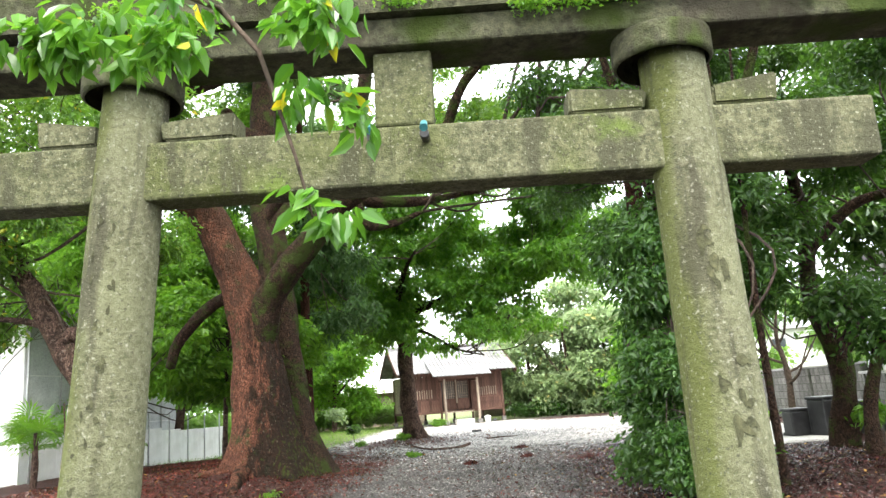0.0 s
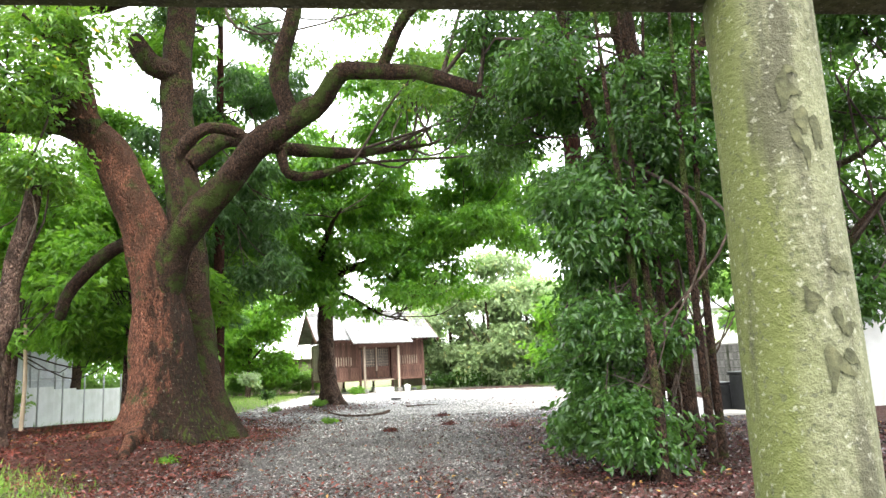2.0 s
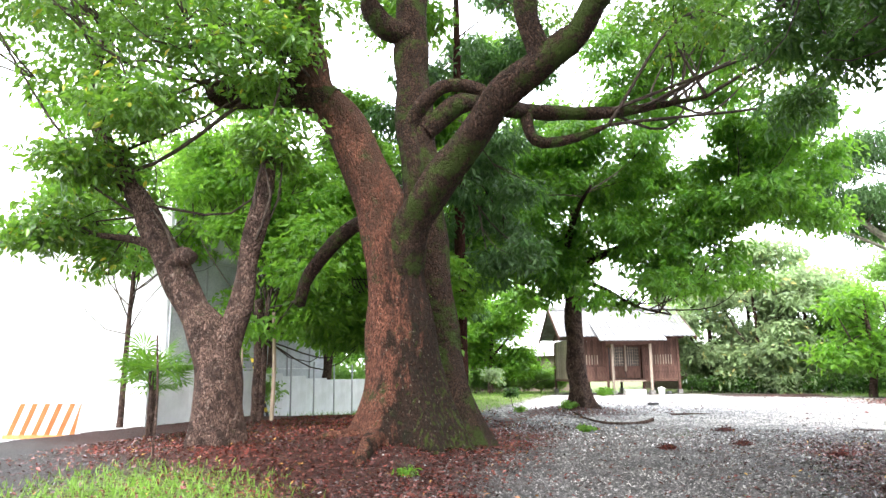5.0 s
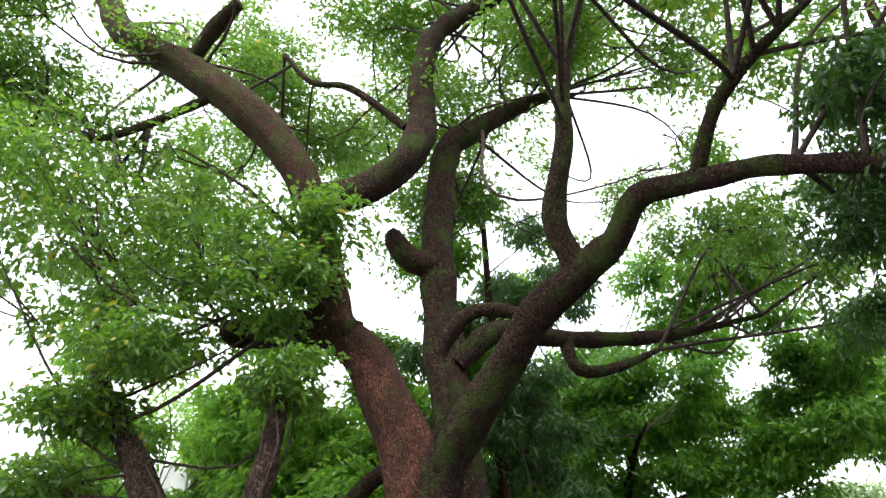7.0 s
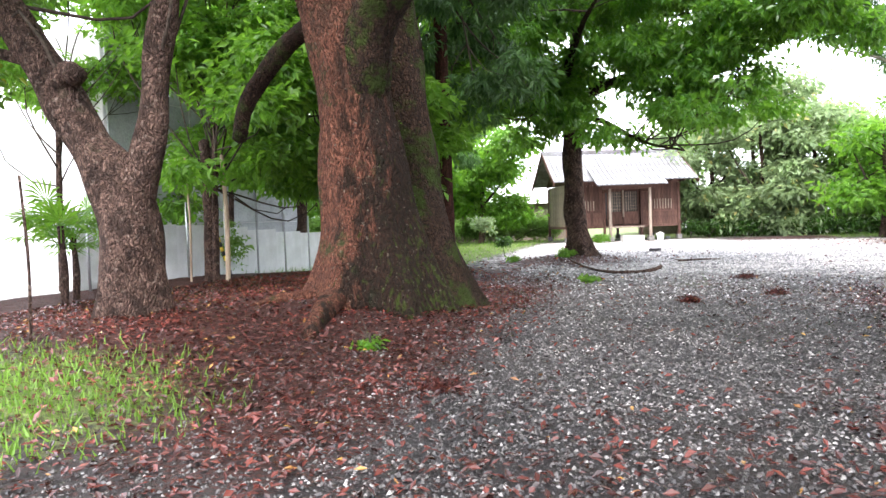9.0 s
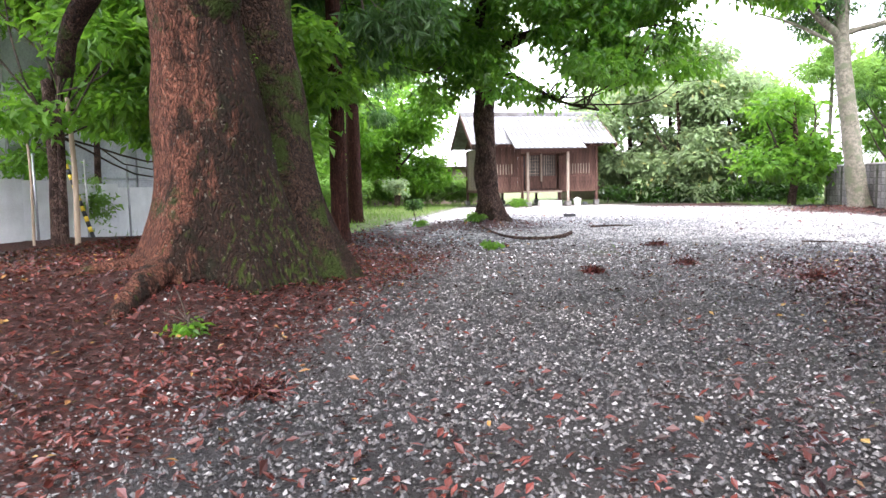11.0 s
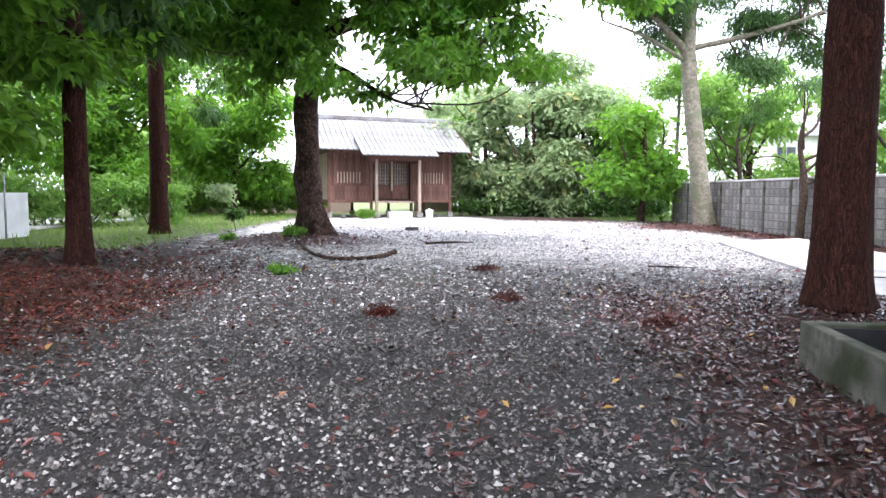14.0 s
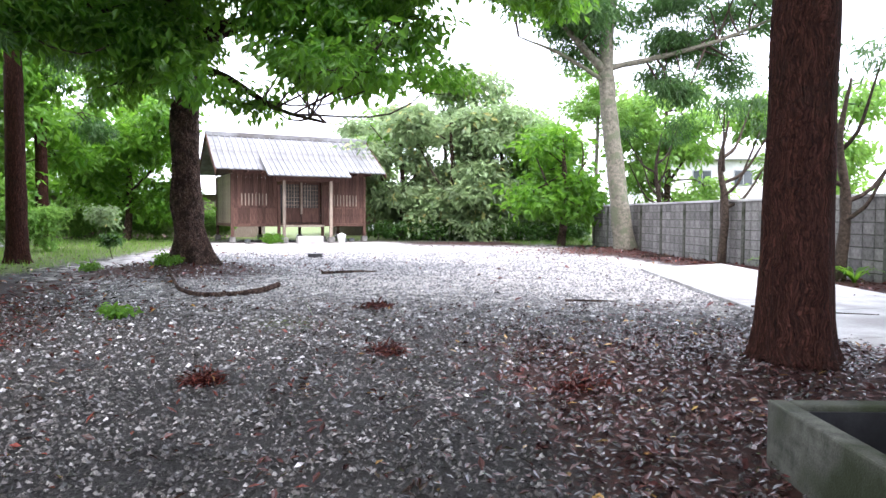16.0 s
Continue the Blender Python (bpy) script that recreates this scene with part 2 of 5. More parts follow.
LEAF_DARK = leaf_mat("dark_evergreen_leaf", (0.012, 0.042, 0.01), (0.06, 0.13, 0.026), (0.2, 0.44, 0.04), 0.3, 0.27)
LEAF_CEDAR = leaf_mat("cedar_spray", (0.018, 0.055, 0.016), (0.065, 0.14, 0.035), (0.16, 0.36, 0.05), 0.35, 0.5)
LEAF_HANG = leaf_mat("hanging_leaf", (0.03, 0.11, 0.012), (0.09, 0.22, 0.022), (0.22, 0.5, 0.03), 0.38, 0.3, (0.6, 0.42, 0.02), 0.955)
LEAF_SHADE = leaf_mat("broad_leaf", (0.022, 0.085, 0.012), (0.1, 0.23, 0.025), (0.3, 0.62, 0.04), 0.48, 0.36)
# Far leaf colours are paled, the second greyed too, to carry the distance haze.
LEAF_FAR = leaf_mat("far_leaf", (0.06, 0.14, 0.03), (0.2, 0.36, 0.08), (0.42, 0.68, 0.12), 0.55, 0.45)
LEAF_HAZY = leaf_mat("hazy_leaf", (0.08, 0.13, 0.06), (0.3, 0.4, 0.2), (0.5, 0.64, 0.3), 0.5, 0.5, (0.5, 0.42, 0.14), 0.96, 0.4)
GRASS = leaf_mat("grass_blade", (0.08, 0.17, 0.02), (0.17, 0.3, 0.04), (0.24, 0.45, 0.04), 0.35, 0.6)
LITTER = leaf_mat("dead_leaf", (0.018, 0.007, 0.007), (0.14, 0.036, 0.027), (0.16, 0.07, 0.04), 0.1, 0.25, (0.38, 0.22, 0.06), 0.975, 0.35)
# Far gravel: its pale tone also carries the brightness of the open sky.
PEBBLE_PALE_LIT = leaf_mat("pale_lit_gravel", (0.05, 0.049, 0.052), (0.32, 0.31, 0.31), (0, 0, 0), 0.0, 0.3, (0.6, 0.58, 0.57), 0.85, 0.25)
LITTER_DARK = leaf_mat("wet_dead_leaf", (0.014, 0.008, 0.009), (0.09, 0.033, 0.03), (0.1, 0.05, 0.04), 0.05, 0.18, (0.36, 0.22, 0.07), 0.965, 0.35)
# Near gravel: wet and dark, darkened further for the shade under the trees.
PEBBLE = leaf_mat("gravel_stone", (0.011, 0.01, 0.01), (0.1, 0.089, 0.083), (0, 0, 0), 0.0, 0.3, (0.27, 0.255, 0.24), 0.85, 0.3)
WOOD_DARK = varied(mat("dark_weathered_wood", (0.05, 0.026, 0.02), (0.13, 0.07, 0.055), 6, 0.8, 0.4, stretch=(6, 6, 0.5), fine=40), 0.3)
WOOD_GREY = varied(mat("grey_weathered_wood", (0.16, 0.125, 0.1), (0.33, 0.27, 0.22), 6, 0.85, 0.4, stretch=(6, 6, 0.5), fine=40), 0.3)
WOOD_PALE = mat("pale_wood", (0.3, 0.22, 0.15), (0.46, 0.36, 0.26), 6, 0.8, 0.3, stretch=(6, 6, 0.5), fine=40)
ROOF = varied(mat("roof_metal", (0.13, 0.13, 0.135), (0.24, 0.24, 0.245), 3, 0.5, 0.15, (0.1, 0.09, 0.085), big=0.8), 0.2)
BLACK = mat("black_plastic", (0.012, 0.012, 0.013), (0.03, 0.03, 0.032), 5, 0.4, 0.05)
WHITE = mat("white_paint", (0.68, 0.68, 0.68), (0.8, 0.8, 0.8), 2, 0.6, 0.05, (0.6, 0.6, 0.58))
CONCRETE = varied(mat("concrete_block", (0.14, 0.133, 0.125), (0.29, 0.28, 0.265), 5, 0.92, 0.4, (0.08, 0.077, 0.072), fine=90, big=1.1), 0.25)
stain(CONCRETE, (0.07, 0.068, 0.065), 0.5, 0.62, 2.4, (1, 1, 0.3), amount=0.8)
CONCRETE_DARK = mat("damp_concrete", (0.055, 0.058, 0.046), (0.14, 0.14, 0.115), 8, 0.9, 0.4, (0.035, 0.042, 0.022), fine=90, big=2)
SLAB = mat("concrete_slab", (0.4, 0.39, 0.38), (0.56, 0.55, 0.53), 2, 0.85, 0.2, (0.33, 0.31, 0.3), fine=70)
ROCK = mat("boulder", (0.05, 0.057, 0.058), (0.15, 0.16, 0.16), 6, 0.9, 0.7, (0.08, 0.085, 0.075), fine=60)
TURQ = mat("verdigris", (0.02, 0.11, 0.13), (0.04, 0.2, 0.22), 10, 0.7, 0.2)
ORANGE = mat("orange_paint", (0.62, 0.2, 0.05), (0.72, 0.27, 0.08), 4, 0.6, 0.05)
YELLOW = mat("yellow_paint", (0.7, 0.5, 0.03), (0.8, 0.6, 0.05), 4, 0.5, 0.05)
NET = mat("grey_sheet", (0.42, 0.43, 0.46), (0.62, 0.63, 0.65), 0.6, 0.8, 0.3, (0.34, 0.35, 0.37), fine=20)
GLASS = mat("window_glass", (0.05, 0.06, 0.07), (0.08, 0.09, 0.1), 2, 0.08, 0)
STEEL = mat("galvanised_steel", (0.35, 0.36, 0.37), (0.5, 0.5, 0.5), 8, 0.45, 0.05, metal=0.8)


def ground_mat():
    # Base colour darkened for tree shade; the sandy layer is brightened for open sky.
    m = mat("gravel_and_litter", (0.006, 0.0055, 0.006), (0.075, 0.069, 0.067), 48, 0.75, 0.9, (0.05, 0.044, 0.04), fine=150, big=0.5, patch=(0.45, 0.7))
    t = m.node_tree
    b = t.nodes["Principled BSDF"]
    src = b.inputs["Base Color"].links[0].from_socket

    def layer(src, attr, c1, c2, scale):
        a = t.nodes.new("ShaderNodeAttribute")
        a.attribute_name = attr
        n = t.nodes.new("ShaderNodeTexNoise")
        n.inputs["Scale"].default_value, n.inputs["Detail"].default_value = scale, 6
        co = t.nodes.new("ShaderNodeTexCoord")
        t.links.new(co.outputs["Object"], n.inputs["Vector"])
        r = t.nodes.new("ShaderNodeValToRGB")
        r.color_ramp.elements[0].color, r.color_ramp.elements[1].color = (*c1, 1), (*c2, 1)
        r.color_ramp.elements[0].position, r.color_ramp.elements[1].position = 0.35, 0.65
        t.links.new(n.outputs[0], r.inputs[0])
        ad = t.nodes.new("ShaderNodeMath")
        ad.operation = "ADD"
        t.links.new(n.outputs[0], ad.inputs[0])
        t.links.new(a.outputs["Fac"], ad.inputs[1])
        st = t.nodes.new("ShaderNodeMapRange")
        st.inputs[1].default_value, st.inputs[2].default_value = 0.85, 1.15
        t.links.new(ad.outputs[0], st.inputs[0])
        mx = t.nodes.new("ShaderNodeMix")
        mx.data_type = "RGBA"
        t.links.new(st.outputs[0], mx.inputs[0])
        t.links.new(src, mx.inputs[6])
        t.links.new(r.outputs[0], mx.inputs[7])
        return mx.outputs[2]

    src = layer(src, "litter", (0.02, 0.01, 0.008), (0.09, 0.036, 0.028), 22)
    src = layer(src, "grassy", (0.07, 0.1, 0.03), (0.16, 0.2, 0.06), 12)
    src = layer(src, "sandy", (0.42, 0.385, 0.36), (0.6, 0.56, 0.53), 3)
    t.links.new(src, b.inputs["Base Color"])
    return m


# ---- shape helpers ----
def smooth(a, b, v):
    t = np.clip((v - a) / (b - a), 0, 1)
    return t * t * (3 - 2 * t)


def hump(x, y, cx, cy, r, h):
    return h * np.exp(-((x - cx) ** 2 + (y - cy) ** 2) / (r * r))


def ground_z(x, y):
    """Height of the ground: a slight fall from the gate, a bank on the west, mounds round the trees."""
    x, y = np.asarray(x, float), np.asarray(y, float)
    z = 0.28 * (1 - smooth(2, 12, y))
    z = z + 0.42 * smooth(-3.6, -8.5, x) * smooth(11, 16, y) * (1 - smooth(24, 33, y)) * smooth(-16, -13.2, x)
    z = z + 0.25 * smooth(3.2, 6.0, x) * (1 - smooth(14, 22, y))
    z = z + hump(x, y, -5.5, 18.8, 2.2, 0.42) + hump(x, y, -3.8, 34.4, 1.7, 0.28) + hump(x, y, 4.7, 21.8, 1.5, 0.16) + hump(x, y, 12.2, 45.0, 1.6, 0.12)
    z = z + hump(x, y, -6.6, 27.4, 1.0, 0.1)
    return z + 0.012 * np.sin(x * 2.1 + y * 1.3) * np.cos(y * 1.7 - x * 0.6)


def gz(x, y):
    return float(ground_z(x, y))


def thing(name, label, category, x=0.0, y=0.0, z=0.0, rz=0.0, group="", kind=""):
    ob = new(name)
    ob.matrix_basis = pose(x, y, z, 0, 0, rz)
    return tagged(ob, label, category, group, kind)


def part(name, bm, material, parent, label=""):
    """Links a bmesh, or a finished mesh, as one mesh object under a thing or part."""
    if isinstance(bm, bpy.types.Mesh):
        me = bm
    else:
        me = bpy.data.meshes.new(name)
        bm.to_mesh(me)
        bm.free()
    if not me.materials:
        me.materials.append(material)
    ob = new(name, me)
    ob.parent = parent
    return tagged(ob, label)


def flat_mesh(name, co, faces, smooth_faces=False):
    """A mesh from arrays of points and of triangles or quads."""
    me = bpy.data.meshes.new(name)
    co, faces = np.asarray(co, np.float32), np.asarray(faces, np.int32)
    k = faces.shape[1]
    me.vertices.add(len(co))
    me.vertices.foreach_set("co", co.ravel())
    me.loops.add(faces.size)
    me.loops.foreach_set("vertex_index", faces.ravel())
    me.polygons.add(len(faces))
    me.polygons.foreach_set("loop_start", np.arange(0, faces.size, k, dtype=np.int32))
    me.polygons.foreach_set("use_smooth", np.full(len(faces), smooth_faces))
    me.update(calc_edges=True)
    me.validate()
    return me


def box(sx, sy, sz, x=0, y=0, z=0, bevel=0.01, m=None, bm=None):
    """A box with its base at z, its edges taken off."""
    b = bm or bmesh.new()
    made = bmesh.ops.create_cube(b, size=1, matrix=(m or Matrix()) @ Matrix.Translation((x, y, z + sz / 2)) @ Matrix.Diagonal((sx, sy, sz, 1)))
    if bevel:
        vs = set(made["verts"])
        edges = [e for e in b.edges if e.verts[0] in vs and e.verts[1] in vs]
        bmesh.ops.bevel(b, geom=edges, offset=bevel, segments=2, affect="EDGES", profile=0.5)
    return b


def rod(a, c, r, r2=None, sides=10, bm=None):
    b = bm or bmesh.new()
    a, c = Vector(a), Vector(c)
    m = Matrix.Translation((a + c) / 2) @ (c - a).to_track_quat("Z", "Y").to_matrix().to_4x4()
    bmesh.ops.create_cone(b, cap_ends=True, segments=sides, radius1=r, radius2=r if r2 is None else r2, depth=(c - a).length, matrix=m)
    for f in b.faces:
        f.smooth = len(f.verts) == 4
    return b


def curve_points(points, radii, step):
    """Catmull-Rom through the points, with the radii along it."""
    p = np.array(points, float)
    r = np.array(radii, float)
    p = np.vstack([2 * p[0] - p[1], p, 2 * p[-1] - p[-2]])
    out, rad = [], []
    for i in range(1, len(p) - 2):
        n = max(2, int(np.linalg.norm(p[i + 1] - p[i]) / step))
        for k in range(n):
            t = k / n
            out.append(0.5 * (2 * p[i] + (p[i + 1] - p[i - 1]) * t + (2 * p[i - 1] - 5 * p[i] + 4 * p[i + 1] - p[i + 2]) * t * t + (3 * p[i] - p[i - 1] - 3 * p[i + 1] + p[i + 2]) * t ** 3))
            rad.append(r[i - 1] + (r[i] - r[i - 1]) * t)
    out.append(p[-2])
    rad.append(r[-1])
    return np.array(out), np.array(rad)


def tube(points, radii, sides=14, step=0.25, rough=0.08, flare=0.0, roots=6, seed=0, arrays=False, flare_h=0.7, flute=0.0):
    """A limb: a bent tapering tube with knots and, at its foot, root flares."""
    p, r = curve_points(points, radii, step)
    tan = np.gradient(p, axis=0)
    tan /= np.linalg.norm(tan, axis=1)[:, None] + 1e-9
    u = np.cross(tan[0], (0.3, 1, 0.2) if abs(tan[0][1]) < 0.9 else (1, 0, 0))
    rows = []
    rs = np.random.RandomState(seed)
    ph = rs.rand(6) * 6.28
    base = p[0][2]
    a = np.arange(sides) / sides * 2 * np.pi
    for i in range(len(p)):
        u = u - tan[i] * np.dot(u, tan[i])
        u /= np.linalg.norm(u)
        v = np.cross(tan[i], u)
        s = i * step
        w = 1 + rough * (np.sin(2 * a + ph[0] + s * 1.7 / (r[i] + 0.2)) * 0.5 + np.sin(3 * a + ph[1] - s * 2.3 / (r[i] + 0.3)) * 0.4 + np.sin(5 * a + ph[2] + s * 3.1) * 0.3 + 0.35 * np.sin(s * 2.6 / (r[i] + 0.25) + ph[3]))
        w += flute * np.cos(roots * a + ph[5])
        if flare:
            h = p[i][2] - base
            w += flare * np.exp(-h / flare_h) * (0.5 + 0.5 * np.cos(roots * a + ph[4] + 0.6 * np.sin(2 * a + ph[5]))) ** 1.3
        rows.append(p[i] + (np.cos(a)[:, None] * u + np.sin(a)[:, None] * v) * (r[i] * w)[:, None])
    co = np.vstack(rows + [p[-1][None] + tan[-1] * r[-1] * 0.5])
    i, j = np.meshgrid(np.arange(len(p) - 1), np.arange(sides), indexing="ij")
    k = (j + 1) % sides
    q = np.stack([i * sides + j, i * sides + k, (i + 1) * sides + k, (i + 1) * sides + j], -1).reshape(-1, 4)
    top = (len(p) - 1) * sides
    cap = np.array([[top + x, top + (x + 1) % sides, len(co) - 1, len(co) - 1] for x in range(sides)])
    tri = np.vstack([q[:, [0, 1, 2]], q[:, [0, 2, 3]], cap[:, :3]])
    if arrays:
        return co, tri
    return flat_mesh("limb", co, tri, True)


def joined(list_of):
    """Joins (points, triangles) pairs into one mesh."""
    co, tri, n = [], [], 0
    for c, f in list_of:
        co.append(c)
        tri.append(f + n)
        n += len(c)
    return flat_mesh("joined", np.vstack(co), np.vstack(tri), True)


def leaf_cloud(blobs, count, size, seed, per=22, spread=0.3, droop=0.5, slim=0.46, shell=0.55, flat=1.0, fold=False):
    """Leaves in sprays scattered through egg-shaped blobs (x, y, z, rx, ry, rz); denser outside, with gaps between sprays."""
    rs = np.random.RandomState(seed)
    b = np.array(blobs, float)
    w = (b[:, 3] * b[:, 4] * b[:, 5]) ** 0.75
    sprays = max(1, count // per)
    pick = rs.choice(len(b), sprays, p=w / w.sum())
    d = rs.normal(size=(sprays, 3))
    d /= np.linalg.norm(d, axis=1)[:, None]
    rad = (shell + (1 - shell) * rs.rand(sprays)) * (rs.rand(sprays) ** 0.25)
    centre = b[pick, :3] + d * b[pick, 3:] * rad[:, None]
    n = sprays * per
    at = np.repeat(centre, per, 0) + rs.normal(size=(n, 3)) * spread * np.array((1, 1, 0.45 * flat))
    way = np.repeat(d, per, 0) * 0.5 + rs.normal(size=(n, 3)) * 0.75
    way[:, 2] = way[:, 2] * 0.5 - droop
    way /= np.linalg.norm(way, axis=1)[:, None]
    nor = rs.normal(size=(n, 3)) * 0.75 + np.array((0, 0, 1.0))
    side = np.cross(way, nor)
    side /= np.linalg.norm(side, axis=1)[:, None] + 1e-9
    nor = np.cross(side, way)
    ln = size * (0.6 + 0.8 * rs.rand(n))[:, None]
    half = ln * slim * 0.5
    mid = at + way * ln * 0.45
    if fold:
        # pointed oval blade, bent along its midrib
        a, b2 = at + way * ln * 0.25, at + way * ln * 0.62 - nor * ln * 0.03
        co = np.stack([at, a + side * half * 0.9 + nor * half * 0.25, b2 + side * half * 0.85 + nor * half * 0.25, at + way * ln - nor * ln * 0.14, b2 - side * half * 0.85 + nor * half * 0.25, a - side * half * 0.9 + nor * half * 0.25], 1).reshape(-1, 3)
        f = np.array([[0, 3, 1], [1, 3, 2], [0, 5, 3], [5, 4, 3]])
        return flat_mesh("crown", co, (np.arange(n)[:, None, None] * 6 + f[None]).reshape(-1, 3))
    co = np.stack([at, mid + side * half + nor * half * 0.3, at + way * ln - nor * ln * 0.1, mid - side * half + nor * half * 0.3], 1).reshape(-1, 3)
    i = np.arange(n)[:, None] * 4
    tri = np.hstack([i, i + 2, i + 1, i, i + 3, i + 2]).reshape(-1, 3)
    return flat_mesh("crown", co, tri)


def twigs_to(blobs, stems, seed, r=0.035, more=3):
    """Thin branches from the nearest point of the limbs into each blob, forking there."""
    rs = np.random.RandomState(seed)
    s = np.vstack([curve_points(p, [1] * len(p), 0.4)[0] for p in stems])
    made = []
    for x, y, z, rx, ry, rz in blobs:
        c = np.array((x, y, z))
        d = np.linalg.norm((s - c) * (1, 1, 1.2), axis=1) + 0.5 * np.maximum(0, s[:, 2] - z)
        a = s[np.argsort(d)[rs.randint(min(9, len(d)))]]
        mid = (a + c) / 2 + rs.normal(size=3) * 0.17 * np.linalg.norm(c - a) + (0, 0, 0.1)
        made.append(tube([a, mid, c], [r * 1.6, r * 1.1, r * 0.6], 6, 0.5, 0.1, seed=rs.randint(999), arrays=True))
        for k in range(more):
            e = c + rs.normal(size=3) * np.array((rx, ry, rz)) * 0.55
            f = mid * 0.45 + c * 0.55
            made.append(tube([f, (f + e) / 2 + rs.normal(size=3) * 0.15, e], [r * 0.8, r * 0.5, r * 0.22], 5, 0.5, 0.1, seed=rs.randint(999), arrays=True))
    return joined(made)


def tree(name, label, trunk, limbs, blobs, leaves, size, bark, limb_bark, leaf, seed, twig=0.03, trunk_kw=None, leaf_kw=None, group=""):
    """A tree: trunk and limbs as lists of (x, y, z, radius), crown as blobs of leaves. World places; the foot is the first trunk point."""
    x0, y0, z0 = trunk[0][:3]
    t = thing(name, label, "tree", x0, y0, z0, group=group)
    o = np.array((x0, y0, z0))
    shift = lambda ps: [tuple(np.array(p[:3]) - o) for p in ps]
    part("trunk", tube(shift(trunk), [p[3] for p in trunk], **{**dict(sides=20, step=0.2, seed=seed), **(trunk_kw or {})}), bark, t)
    stems = [shift(trunk)[len(trunk) // 2:]] + [shift(l) for l in limbs]
    for k, l in enumerate(limbs):
        part("limb", tube(shift(l), [p[3] for p in l], 12, 0.2, 0.1, seed=seed + k + 1), limb_bark, t)
    if blobs:
        bl = [(b[0] - x0, b[1] - y0, b[2] - z0, *b[3:]) for b in blobs]
        tagged(part("branchwork", twigs_to(bl, stems, seed, twig), TWIG, t, "dark thin twigs"), kind="stuff")
        part("crown", leaf_cloud(bl, leaves, size, seed, **(leaf_kw or {})), leaf, t)
    return t


def random_blobs(n, lo, hi, r, seed, flat=0.7):
    rs = np.random.RandomState(seed)
    lo, hi = np.array(lo, float), np.array(hi, float)
    return [(*(lo + (hi - lo) * rs.rand(3)), q, q, q * flat) for q in r * (0.7 + 0.6 * rs.rand(n))]


# ---- ground ----
def build_ground():
    def axis(a, b, fa, fb, fine):
        near = np.arange(fa, fb, fine)
        low = fa - np.geomspace(fine, fa - a, 22)[::-1]
        up = fb + np.geomspace(fine, b - fb, 22)
        return np.concatenate([low, near, up])
    xs, ys = axis(-1500, 1500, -14, 14, 0.16), axis(-1500, 1500, 0, 40, 0.16)
    x, y = np.meshgrid(xs, ys, indexing="ij")
    z = ground_z(x, y)
    rs = np.random.RandomState(3)
    z += rs.normal(size=z.shape) * 0.006 * ((abs(x) < 14) & (y > 0) & (y < 40))
    co = np.stack([x, y, z], -1).reshape(-1, 3)
    i, j = np.meshgrid(np.arange(len(xs) - 1), np.arange(len(ys) - 1), indexing="ij")
    n = len(ys)
    q = np.stack([i * n + j, (i + 1) * n + j, (i + 1) * n + j + 1, i * n + j + 1], -1).reshape(-1, 4)
    me = flat_mesh("ground", co, q, True)
    x, y = co[:, 0], co[:, 1]
    for attr, v in (("litter", litter_at(x, y)), ("grassy", grass_at(x, y)), ("sandy", sandy_lit_at(x, y))):
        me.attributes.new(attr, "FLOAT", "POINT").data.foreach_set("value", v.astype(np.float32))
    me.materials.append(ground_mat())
    tagged(new("ground", me), "grey gravel forecourt with leaf litter, moss and bare sandy soil", "ground", kind="structure")


def litter_at(x, y):
    """How thick the fallen leaves lie: under the trees on both sides of the way."""
    v = 0.9 * smooth(-2.6, -4.2, x + 0.0 * y) * smooth(10, 15.5, y + 0.6 * (x + 5)) * (1 - smooth(23, 28, y))
    v = np.maximum(v, 0.95 * smooth(0.9, 2.6, x - 0.05 * (y - 14)) * (1 - smooth(22.5, 25.5, y)) * (1 - smooth(9, 20, x)) * smooth(3, 7, y))
    v = np.maximum(v, np.exp(-((x - 5) ** 2 + (y - 22.5) ** 2) / 4))
    v = np.maximum(v, np.exp(-((x + 3.8) ** 2 + (y - 34.2) ** 2) / 7))
    v = np.maximum(v, 0.8 * smooth(9.5, 11.5, x) * smooth(22, 26, y) * (1 - smooth(46, 50, y)))
    v = np.maximum(v, 0.75 * np.exp(-((x - 11) ** 2 + (y - 44) ** 2) / 14))
    v = np.maximum(v, 0.45 * smooth(-2.5, -5, x) * smooth(22, 24, y) * (1 - smooth(30, 36, y)))
    v = np.maximum(v, 0.75 * np.exp(-((y - 52.0 - 0.2 * (x - 6)) / 1.6) ** 2) * smooth(1.5, 4, x) * (1 - smooth(9, 12, x)))
    v = np.maximum(v, 0.35 * (1 - smooth(12, 16, y)) * smooth(1, 6, y))
    return v


def grass_at(x, y):
    v = 0.75 * np.exp(-((x + 7.2) / 2.2) ** 2 - ((y - 13.6) / 1.7) ** 2)
    v = np.maximum(v, 0.7 * smooth(-6.5, -8.5, x) * smooth(25, 30, y) * (1 - smooth(60, 80, y)))
    v = np.maximum(v, 0.75 * smooth(8, 10, x) * smooth(49, 51, y))
    v = np.maximum(v, 0.9 * smooth(16, 30, abs(x)))
    v = np.maximum(v, 0.45 * np.exp(-((x + 0.2) / 1.0) ** 2 - ((y - 25.4) / 1.2) ** 2))
    return np.maximum(v, 0.9 * smooth(57, 60, y))


def sandy_lit_at(x, y):
    # Sandy soil of the open forecourt, its mask also laying on the sky's brightness.
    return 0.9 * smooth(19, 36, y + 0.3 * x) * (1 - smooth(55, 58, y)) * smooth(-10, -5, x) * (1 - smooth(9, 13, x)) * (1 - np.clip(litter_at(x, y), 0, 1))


build_ground()


